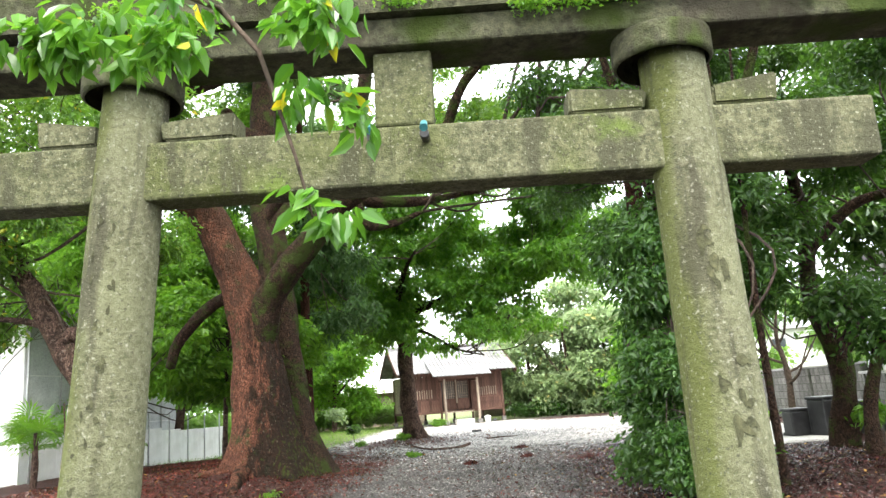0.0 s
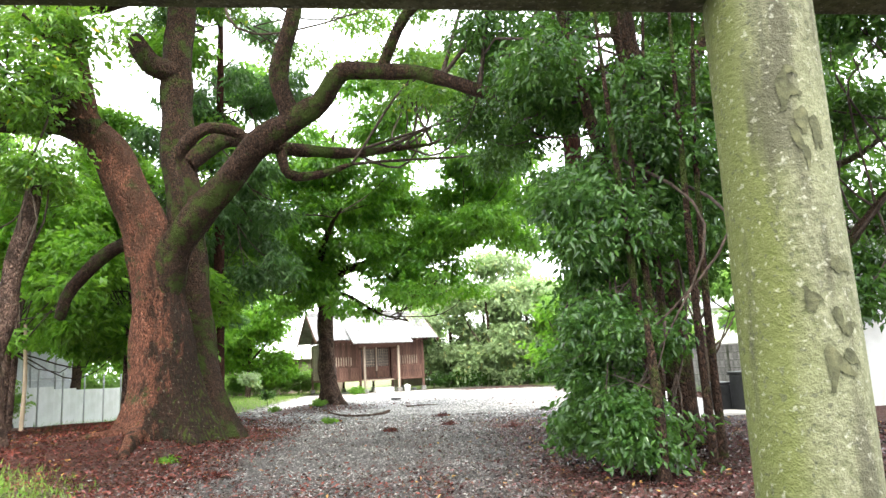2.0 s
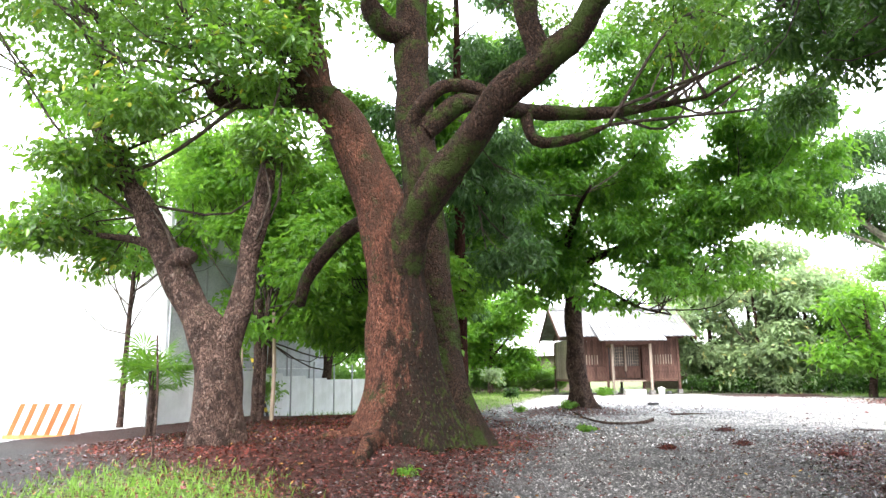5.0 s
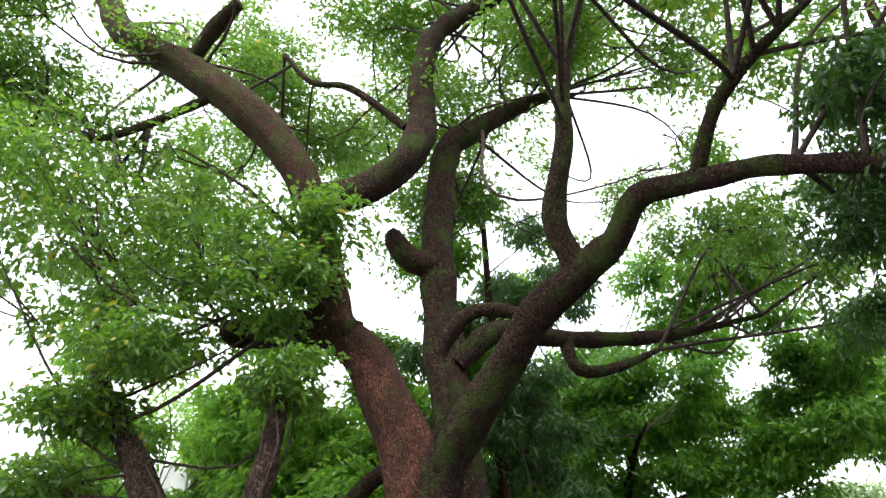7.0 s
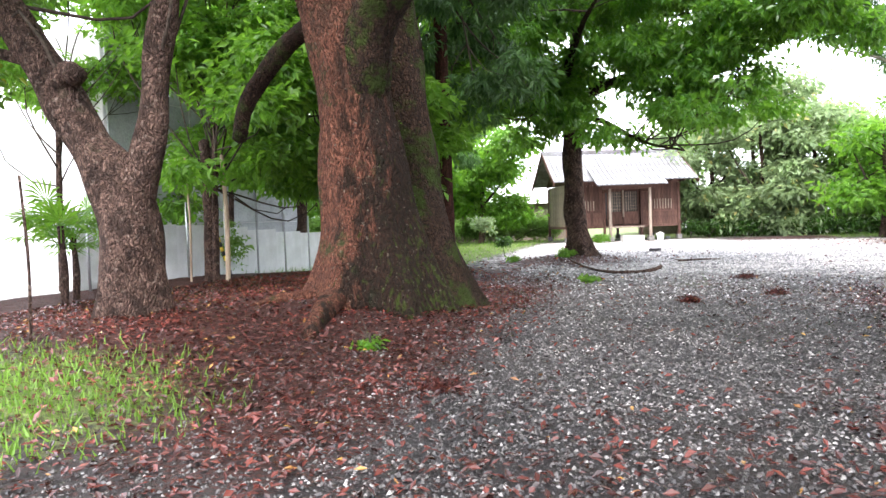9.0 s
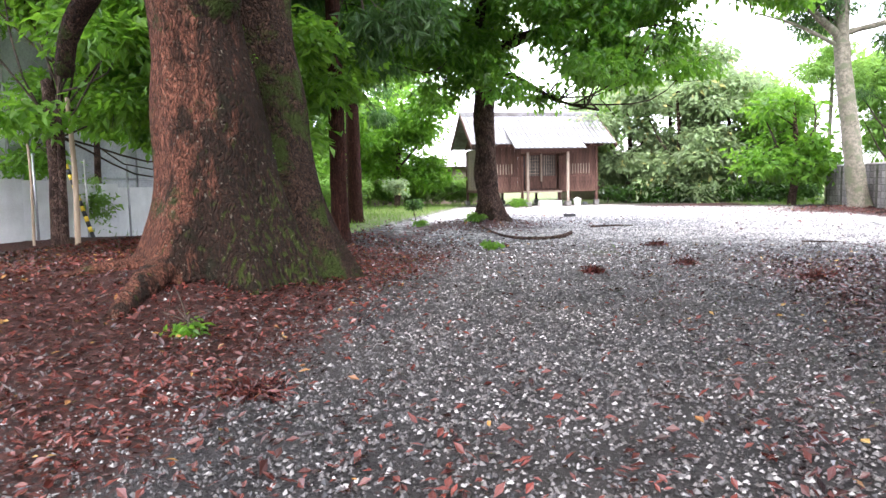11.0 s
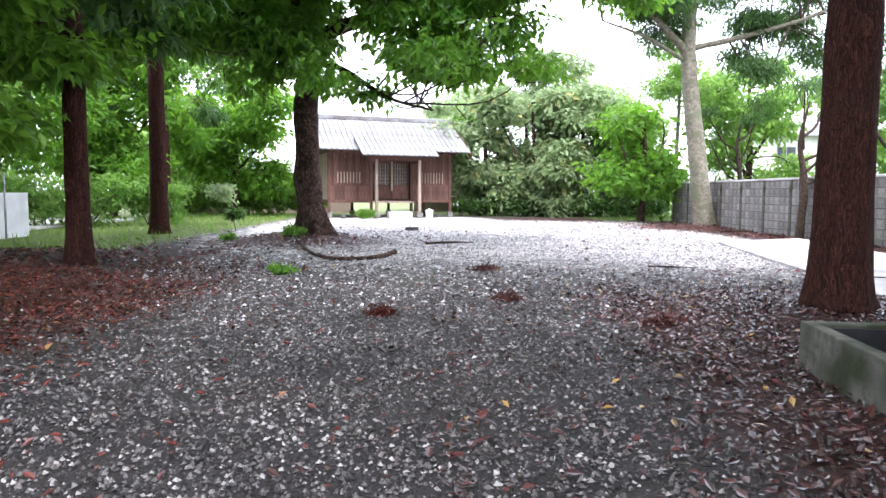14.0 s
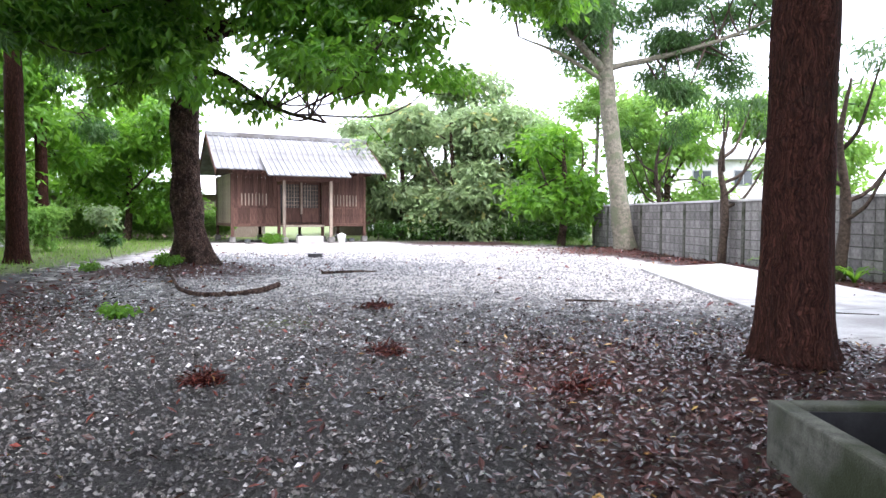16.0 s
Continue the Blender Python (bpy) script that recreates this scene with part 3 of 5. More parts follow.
def scatter(name, label, category, n, region, weight, make, material, seed):
    """Loose small things on the ground, kept where weight says."""
    rs = np.random.RandomState(seed)
    x = region[0] + (region[1] - region[0]) * rs.rand(n)
    y = region[2] + (region[3] - region[2]) * rs.rand(n) ** region[4]
    keep = rs.rand(n) < weight(x, y)
    x, y = x[keep], y[keep]
    me = make(np.stack([x, y, ground_z(x, y)], -1), rs)
    me.materials.append(material)
    tagged(new(name, me), label, category, kind="stuff")


def litter_mesh(p, rs, size=0.09):
    n = len(p)
    a = rs.rand(n) * 6.283
    tilt = rs.normal(size=n) * 0.3
    way = np.stack([np.cos(a), np.sin(a), tilt], -1)
    side = np.stack([-np.sin(a), np.cos(a), rs.normal(size=n) * 0.35], -1)
    ln = size * (0.5 + 0.9 * rs.rand(n))[:, None]
    p = p + np.array((0, 0, 1)) * (0.012 + 0.035 * rs.rand(n))[:, None]
    up = np.array((0, 0, 1.0))
    co = np.stack([p - way * ln * 0.5, p + side * ln * 0.22 + up * ln * 0.12, p + way * ln * 0.5 + up * ln * 0.1, p - side * ln * 0.22 + up * ln * 0.12], 1).reshape(-1, 3)
    i = np.arange(n)[:, None] * 4
    return flat_mesh("litter", co, np.hstack([i, i + 1, i + 2, i, i + 2, i + 3]).reshape(-1, 3))


def pebble_mesh(p, rs, big=1.0):
    n = len(p)
    s = (0.008 + 0.017 * rs.rand(n) ** 2) * big
    s = s[:, None]
    a = rs.rand(n) * 6.283
    u = np.stack([np.cos(a), np.sin(a), rs.normal(size=n) * 0.2], -1) * s * (0.8 + 0.6 * rs.rand(n, 1))
    v = np.stack([-np.sin(a), np.cos(a), rs.normal(size=n) * 0.2], -1) * s * 0.8
    up = np.array((0, 0, 1.0)) * s * 0.8
    p = p + up * 0.4
    co = np.stack([p + u, p + v, p - u, p - v, p + up + (u * rs.normal(size=(n, 1)) + v * rs.normal(size=(n, 1))) * 0.3], 1).reshape(-1, 3)
    f = np.array([[0, 1, 4], [1, 2, 4], [2, 3, 4], [3, 0, 4]])
    tri = (np.arange(n)[:, None, None] * 5 + f[None]).reshape(-1, 3)
    return flat_mesh("gravel", co, tri)


def blade_mesh(p, rs, h=0.09):
    n = len(p)
    a = rs.rand(n) * 6.283
    side = np.stack([np.cos(a), np.sin(a), 0 * a], -1) * (0.008 + 0.006 * rs.rand(n))[:, None]
    lean = rs.normal(size=(n, 3)) * 0.4
    lean[:, 2] = 1
    tip = p + lean * (h * (0.5 + rs.rand(n)))[:, None]
    co = np.stack([p - side, p + side, tip], 1).reshape(-1, 3)
    return flat_mesh("grass", co, np.arange(n * 3).reshape(-1, 3))


scatter("fallen_leaves", "brown wet fallen leaves heaped under the trees", "leaves", 95000, (-11, 0.5, 8, 28, 1.0), lambda x, y: litter_at(x, y) * 1.1 + 0.05, lambda p, rs: litter_mesh(p, rs, 0.075), LITTER, 11)
scatter("fallen_leaves", "dark brown wet fallen leaves beside the gravel way", "leaves", 75000, (0, 9, 6, 27, 1.0), lambda x, y: litter_at(x, y) * 1.1 + 0.14, lambda p, rs: litter_mesh(p, rs, 0.075), LITTER_DARK, 12)
scatter("fallen_leaves", "scattered dead leaves far across the gravel", "leaves", 20000, (-10, 14, 26, 50, 1.0), lambda x, y: litter_at(x, y) + 0.03, lambda p, rs: litter_mesh(p, rs, 0.13), LITTER, 13)
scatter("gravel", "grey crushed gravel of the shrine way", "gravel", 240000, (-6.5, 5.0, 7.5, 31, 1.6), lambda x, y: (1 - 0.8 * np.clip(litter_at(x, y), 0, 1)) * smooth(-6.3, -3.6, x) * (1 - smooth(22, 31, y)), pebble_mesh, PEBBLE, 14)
scatter("gravel", "coarse pale gravel, brightened in colour for the open sky over the forecourt", "gravel", 75000, (-5, 9, 19.5, 44, 1.2), lambda x, y: (1 - 0.8 * np.clip(litter_at(x, y), 0, 1)) * smooth(19.5, 31, y + 0.2 * x), lambda p, rs: pebble_mesh(p, rs, 1.5), PEBBLE_PALE_LIT, 17)
scatter("grass", "short bright green grass on the bank", "grass", 60000, (-13, -3, 9, 18, 1.0), lambda x, y: np.clip(grass_at(x, y) * 1.3 - 0.25, 0, 1), blade_mesh, GRASS, 15)
scatter("grass", "short grass and weeds behind the trees", "grass", 50000, (-16, 16, 26, 58, 1.0), lambda x, y: np.clip(grass_at(x, y) - 0.2, 0, 1), lambda p, rs: blade_mesh(p, rs, 0.16), GRASS, 16)


# ---- the stone gate ----
def taper_pillar(r0, r1, h, sides=28):
    return tube([(0, 0, 0), (0, 0, h / 2), (0, 0, h)], [r0, (r0 + r1) / 2, r1], sides, 0.12, 0.012, seed=5)


def build_torii():
    t = new("torii_gate")
    t.matrix_basis = pose(-0.28, 4.75, 0.2, 0, 1.3, 1.0)
    tagged(t, "weathered mossy granite torii gate with carved pillars", "gate")
    for s in (-1, 1):
        p = part("pillar", taper_pillar(0.182, 0.16, 3.27), STONE_PILLAR, t, "tapering round granite pillar with worn carving")
        p.matrix_basis = pose(1.435 if s > 0 else -1.52, 0, 0, 0, -1.3 if s > 0 else 2.8, 0)
        # worn strokes of the inscription, too weathered to read
        rs = random.Random(7 + s)
        chars = ((2.2, 0.3), (1.62, 0.3)) if s > 0 else tuple((2.5 - 0.2 * k, 0.15) for k in range(7))
        for z, tall in chars:
            for q in range(9 if s > 0 else 5):
                bm = bmesh.new()
                a0, z0 = rs.uniform(-0.38, 0.3), z + rs.uniform(-0.5, 0.5) * tall
                way = rs.choice((0.1, 0.4, 1.3, -1.1, -0.5, 1.6))
                ln, bend = tall * rs.uniform(0.2, 0.45), rs.uniform(-1.2, 1.2)
                wd = rs.uniform(0.008, 0.018) if s > 0 else 0.006
                left, right = [], []
                for i in range(7):
                    f = i / 6
                    ang = way + bend * (f - 0.5)
                    a1 = a0 + math.cos(ang) * ln * f / 0.19 * 0.6
                    z1 = z0 + math.sin(ang) * ln * f
                    rr = 0.182 - 0.022 * z1 / 3.27 + 0.004
                    w = wd * (0.4 + 1.2 * math.sin(math.pi * min(0.95, f + 0.15)))
                    for side, row in ((1, left), (-1, right)):
                        aa, zz = a1 - side * math.sin(ang) * w / 0.19, z1 + side * math.cos(ang) * w
                        row.append(bm.verts.new((rr * math.sin(aa), -rr * math.cos(aa), zz)))
                for i in range(6):
                    bm.faces.new((left[i], right[i], right[i + 1], left[i + 1]))
                # flat strip on the surface; the groove's shade is put into its dark colour
                part("carved_stroke", bm, CARVING_SHADE, p, "flat strip, dark for the shade in a worn carved stroke")
        c = part("capital", tube([(0, 0, 0), (0, 0, 0.015), (0, 0, 0.12), (0, 0, 0.14)], [0.225, 0.245, 0.245, 0.24], 28, 0.02, 0.03, seed=8), STONE_MOSSY, t, "round stone ring under the lintel")
        c.matrix_basis = pose(1.315 if s > 0 else -1.375, 0, 3.222)
        for q, (dx, ln) in enumerate(((-0.36, 0.36), (0.3, 0.3))):
            b = bmesh.new()
            vs = [b.verts.new(v) for v in ((-ln / 2, -0.09, 0), (ln / 2, -0.09, 0), (ln / 2, 0.09, 0), (-ln / 2, 0.09, 0))]
            lo, hi = (0.13, 0.1) if dx < 0 else (0.1, 0.15)
            vs += [b.verts.new(v) for v in ((-ln / 2, -0.09, lo), (ln / 2 + 0.02, -0.09, hi), (ln / 2 + 0.02, 0.09, hi), (-ln / 2, 0.09, lo))]
            for f in ((3, 2, 1, 0), (4, 5, 6, 7), (0, 1, 5, 4), (1, 2, 6, 5), (2, 3, 7, 6), (3, 0, 4, 7)):
                b.faces.new([vs[i] for i in f])
            bmesh.ops.bevel(b, geom=b.edges[:], offset=0.012, segments=2, affect="EDGES")
            w = part("wedge", b, STONE, t, "small stone wedge over the tie beam")
            w.matrix_basis = pose(s * 1.36 + s * abs(dx) * (1 if dx > 0 else -1), 0, 2.97, 0, 0, 0 if s > 0 else 180)
    part("tie_beam", box(4.5, 0.2, 0.3, 0, 0, 2.665, 0.018), STONE, t, "long square granite tie beam")
    part("strut", box(0.29, 0.17, 0.395, 0.02, 0, 2.968, 0.015), STONE, t, "short granite strut between the beams")
    part("lower_lintel", box(5.4, 0.3, 0.15, 0, 0, 3.363, 0.015), STONE_MOSSY, t)
    # the top lintel sweeps up towards its ends
    b = bmesh.new()
    rings = []
    for k in range(25):
        x = -3.0 + 6.0 * k / 24
        up = 0.13 * abs(x / 3) ** 2.6
        rings.append([b.verts.new((x, yy, zz)) for yy, zz in ((-0.2, 3.516 + up * 0.7), (0.2, 3.516 + up * 0.7), (0.23, 3.72 + up), (0, 3.78 + up), (-0.23, 3.72 + up))])
    for p, q in zip(rings, rings[1:]):
        for i in range(5):
            b.faces.new((p[i], q[i], q[(i + 1) % 5], p[(i + 1) % 5]))
    b.faces.new(rings[0])
    b.faces.new(rings[-1][::-1])
    bmesh.ops.recalc_face_normals(b, faces=b.faces)
    part("top_lintel", b, STONE_MOSSY, t, "upswept granite top lintel with moss")
    mo = random.Random(3)
    for k in range(16):
        bl = [(mo.uniform(-2.6, 2.6), -0.24, 3.6 + mo.uniform(-0.12, 0.1), mo.uniform(0.08, 0.3), 0.02, mo.uniform(0.03, 0.07))]
        tagged(part("moss_patch", leaf_cloud(bl, 350, 0.02, 40 + k, per=10, spread=0.03, droop=0.1, slim=0.7, shell=0.1), LEAF_FRESH, t, "green moss and small weeds"), kind="stuff")
    for x in (-0.13, 0.12):
        bolt = part("bolt", rod((x, -0.22, 2.87), (x, -0.09, 2.89), 0.022), BLACK, t, "dark iron bolt on the tie beam")
        part("bolt_head", rod((x, -0.235, 2.89), (x, -0.2, 2.925), 0.02, 0.017), TURQ, bolt, "verdigris green cap")


build_torii()


# ---- the shrine hall ----
def build_hall():
    h = thing("shrine_hall", "small dark weathered wooden shrine hall on posts", "shrine", -2.4, 54.2, 0.03, 20)
    W, D, F, E = 3.62, 4.7, 1.0, 3.62

    def plank_wall(a, b, z0, z1, material, name="wall_board", n=None):
        a, b = Vector((*a, 0)), Vector((*b, 0))
        ln = (b - a).length
        n = n or max(1, round(ln / 0.2))
        ang = math.atan2((b - a).y, (b - a).x)
        me = None
        for k in range(n):
            c = a + (b - a) * ((k + 0.5) / n)
            if me is None:
                ob = part(name, box(ln / n - 0.008, 0.03, z1 - z0, 0, 0, 0, 0.004), material, h)
                me = ob.data
            else:
                ob = part(name, me, material, h)
            ob.matrix_basis = Matrix.Translation((c.x, c.y, z0)) @ Matrix.Rotation(ang, 4, "Z")

    part("floor_frame", box(2 * W + 0.1, D + 0.1, 0.16, 0, D / 2, F - 0.16, 0.01), WOOD_DARK, h)
    for x in (-W, -1.2, 1.2, W):
        for y in (0, D):
            part("post", box(0.15, 0.15, E - 0.35, x, y, 0.3, 0.01), WOOD_DARK, h)
            part("footing", box(0.3, 0.3, 0.3, x, y, 0.0, 0.03), CONCRETE, h, "small stone footing")
    # front: panel walls either side of the doors, pale slats above a dark dado
    for s in (-1, 1):
        a, b = (s * 1.28, 0.0), (s * (W - 0.08), 0.0)
        plank_wall(a, b, F, F + 0.8, WOOD_DARK)
        plank_wall(a, b, F + 0.86, E, WOOD_DARK)
        part("rail", box(2.26, 0.07, 0.06, s * 2.41, -0.01, F + 0.8, 0.006), WOOD_DARK, h)
        for k in range(8):
            part("window_slat", box(0.05, 0.025, 0.62, s * 2.5 - 0.63 + k * 0.18, -0.035, F + 0.95, 0.004), WOOD_GREY, h, "pale grey window slat")
    plank_wall((-W, 0.08), (-W, D - 0.08), F, E, WOOD_GREY)
    plank_wall((W, 0.08), (W, D - 0.08), F, E, WOOD_DARK)
    plank_wall((-W + 0.08, D), (W - 0.08, D), F, E, WOOD_DARK)
    part("head_beam", box(2 * W + 0.3, 0.16, 0.2, 0, -0.01, E - 0.02, 0.01), WOOD_DARK, h)
    part("ceiling_board", box(2 * W, D, 0.04, 0, D / 2, E + 0.1, 0), WOOD_DARK, h)
    # lattice doors
    for s in (-1, 1):
        d = part("door", box(1.0, 0.04, 0.8, s * 0.52, -0.02, F + 0.04, 0.006), WOOD_DARK, h, "dark double door with lattice window")
        for x in (-0.46, 0.46):
            part("door_stile", box(0.08, 0.05, 2.15, s * 0.52 + x, -0.03, F + 0.04, 0.006), WOOD_DARK, d)
        part("door_rail", box(0.84, 0.05, 0.09, s * 0.52, -0.03, F + 2.1, 0.006), WOOD_DARK, d)
        for k in range(5):
            part("lattice_bar", box(0.035, 0.03, 1.25, s * 0.52 - 0.3 + k * 0.15, -0.02, F + 0.84, 0.003), WOOD_GREY, d)
        for k in range(6):
            part("lattice_bar", box(0.84, 0.022, 0.03, s * 0.52, -0.015, F + 0.98 + k * 0.2, 0.003), WOOD_GREY, d)
    part("transom", box(2.3, 0.03, E - F - 2.2, 0, 0, F + 2.2, 0.004), WOOD_DARK, h)
    part("door_post", box(0.1, 0.08, 1.7, 0.0, -0.1, F + 0.5, 0.01), WOOD_GREY, h, "pale rope post before the doors")
    # Added black sheet behind the lattice, in place of the hall's unlit inside.
    part("inside_dark_sheet", box(2.2, 0.02, 2.2, 0, 0.5, F, 0), BLACK, h, "black sheet standing in for the unlit inside of the hall")
    # porch
    for s in (-1, 1):
        part("porch_post", box(0.15, 0.15, 2.95, s * 1.25, -1.35, 0.3, 0.012), WOOD_GREY, h, "pale weathered porch post")
        part("footing", box(0.36, 0.36, 0.3, s * 1.25, -1.35, 0.0, 0.04), CONCRETE, h, "stone footing")
        part("porch_tie", box(0.1, 1.3, 0.14, s * 1.25, -0.7, 3.05, 0.01), WOOD_DARK, h)
    part("porch_beam", box(3.4, 0.14, 0.2, 0, -1.35, 3.2, 0.012), WOOD_DARK, h)
    part("step_board", box(2.3, 0.5, 0.1, 0, -0.35, 0.82, 0.01), WOOD_GREY, h, "grey weathered step board")
    # roof: two slopes of ribbed sheets, and the porch roof
    RX, RY, RZ = W + 0.95, D / 2, 5.75

    def slope(x0, x1, p0, p1, name):
        (y0, z0), (y1, z1) = p0, p1
        n = max(2, round((x1 - x0) / 0.3))
        w = (x1 - x0) / n
        ln = math.hypot(y1 - y0, z1 - z0)
        m = Matrix.Translation((0, y0, z0)) @ Matrix.Rotation(math.atan2(z1 - z0, y1 - y0), 4, "X")
        me = None
        for k in range(n):
            if me is None:
                bm = box(w - 0.006, ln, 0.03, 0, ln / 2, 0, 0.0)
                for j in range(max(1, int(ln / 0.35))):
                    box(w - 0.006, 0.36, 0.025, 0, 0.18 + j * 0.35, 0.031 + 0.0, 0.008, None, bm)
                box(0.07, ln, 0.07, -w / 2 + 0.035, ln / 2, 0.02, 0.015, None, bm)
                ob = part(name, bm, ROOF, h)
                me = ob.data
            else:
                ob = part(name, me, ROOF, h)
            ob.matrix_basis = m @ Matrix.Translation((x0 + w * (k + 0.5), 0, 0))

    slope(-RX, RX, (-0.85, E + 0.12), (RY + 0.02, RZ), "roof_sheet")
    part("rear_roof", box(2 * RX, math.hypot(RY + 0.85, RZ - E - 0.12), 0.06, 0, math.hypot(RY + 0.85, RZ - E - 0.12) / 2, 0, 0.01, Matrix.Translation((0, D + 0.85, E + 0.12)) @ Matrix.Rotation(math.pi, 4, "Z") @ Matrix.Rotation(math.atan2(RZ - E - 0.12, RY + 0.85), 4, "X")), ROOF, h)
    part("ridge_cap", box(2 * RX + 0.1, 0.34, 0.28, 0, RY, RZ - 0.06, 0.05), ROOF, h)
    slope(-2.2, 2.2, (-1.95, E - 0.2), (0.2, E + 0.95), "porch_roof_sheet")
    for s in (-1, 1):
        b = bmesh.new()
        vs = [b.verts.new((s * (W + 0.02) + dx, y, z)) for dx in (0, 0.05) for y, z in ((-0.6, E + 0.05), (D + 0.6, E + 0.05), (RY, RZ - 0.1))]
        for f in ((0, 1, 2), (3, 5, 4), (0, 3, 4, 1), (1, 4, 5, 2), (2, 5, 3, 0)):
            b.faces.new([vs[i] for i in f])
        part("gable", b, WOOD_DARK, h)
        for q in (-1, 1):
            ln = math.hypot(RY + 0.9, RZ - E)
            m = Matrix.Translation((s * RX, RY - q * (RY + 0.9), E - 0.05)) @ (Matrix() if q > 0 else Matrix.Rotation(math.pi, 4, "Z")) @ Matrix.Rotation(math.atan2(RZ - E, RY + 0.9), 4, "X")
            part("barge_board", box(0.06, ln, 0.26, 0, ln / 2, -0.1, 0.01, m), WOOD_DARK, h)
        for k in range(5):
            part("rafter", box(0.08, 0.9, 0.1, s * (0.7 + k * 0.75), -0.4, E + 0.02, 0.006), WOOD_DARK, h)

    def front(u, v):
        a = radians(20)
        return -2.4 + u * math.cos(a) - v * math.sin(a), 54.2 + u * math.sin(a) + v * math.cos(a)

    x, y = front(0.05, -1.5)
    o = thing("offering_box", "pale grey stone step block before the hall doors", "step", x, y, gz(x, y), 20)
    part("block", box(1.35, 0.5, 0.4, 0, 0, 0, 0.03), SLAB, o)
    part("block", box(1.0, 0.3, 0.3, 0, 0.42, 0, 0.03), SLAB, o)
    x, y = front(1.75, -1.6)
    o = thing("bucket", "white plastic bucket standing by the porch", "bucket", x, y, gz(x, y))
    part("body", tube([(0, 0, 0), (0, 0, 0.22), (0, 0, 0.44)], [0.17, 0.2, 0.23], 20, 0.1, 0.0), WHITE, o)
    part("rim", rod((0, 0, 0.41), (0, 0, 0.45), 0.25, sides=20), WHITE, o)
    x, y = front(-1.9, -1.5)
    o = thing("shrub", "low bright green shrub before the hall", "shrub", x, y, gz(x, y))
    part("leaves", leaf_cloud([(0, 0, 0.3, 0.6, 0.4, 0.3)], 1500, 0.12, 5, spread=0.1, shell=0.2), LEAF_FRESH, o)
    tagged(part("branchwork", twigs_to([(0, 0, 0.3, 0.5, 0.4, 0.3)], [[(0, 0, 0), (0, 0, 0.1)]], 4, 0.012), TWIG, o), kind="stuff")
    for u, v in ((2.4, -0.2), (3.0, 0.3), (-2.9, -0.3)):
        x, y = front(u, v)
        o = thing("footing_stone", "small grey stone under the hall edge", "stone", x, y, gz(x, y) - 0.02)
        part("stone", box(0.3, 0.25, 0.24, 0, 0, 0, 0.06), ROCK, o)


build_hall()


# ---- the great camphor tree ----
G = gz(-5.55, 18.75)
BIG_TRUNK = [(-5.45, 18.8, -0.15, 1.3), (-5.42, 18.8, 0.35, 1.12), (-5.42, 18.8, 0.9, 0.93), (-5.45, 18.8, 1.7, 0.76), (-5.62, 18.8, 3.2, 0.59), (-5.75, 18.8, 4.4, 0.58), (-6.1, 18.75, 5.4, 0.5), (-6.75, 18.7, 6.85, 0.43), (-7.4, 18.5, 7.7, 0.42), (-7.52, 18.25, 8.9, 0.37), (-7.87, 17.8, 10.7, 0.37), (-8.5, 17.5, 11.9, 0.4), (-9.31, 17.2, 12.93, 0.42), (-11.0, 17.0, 14.6, 0.42), (-12.9, 16.6, 16.2, 0.36), (-13.7, 16.4, 17.8, 0.3)]
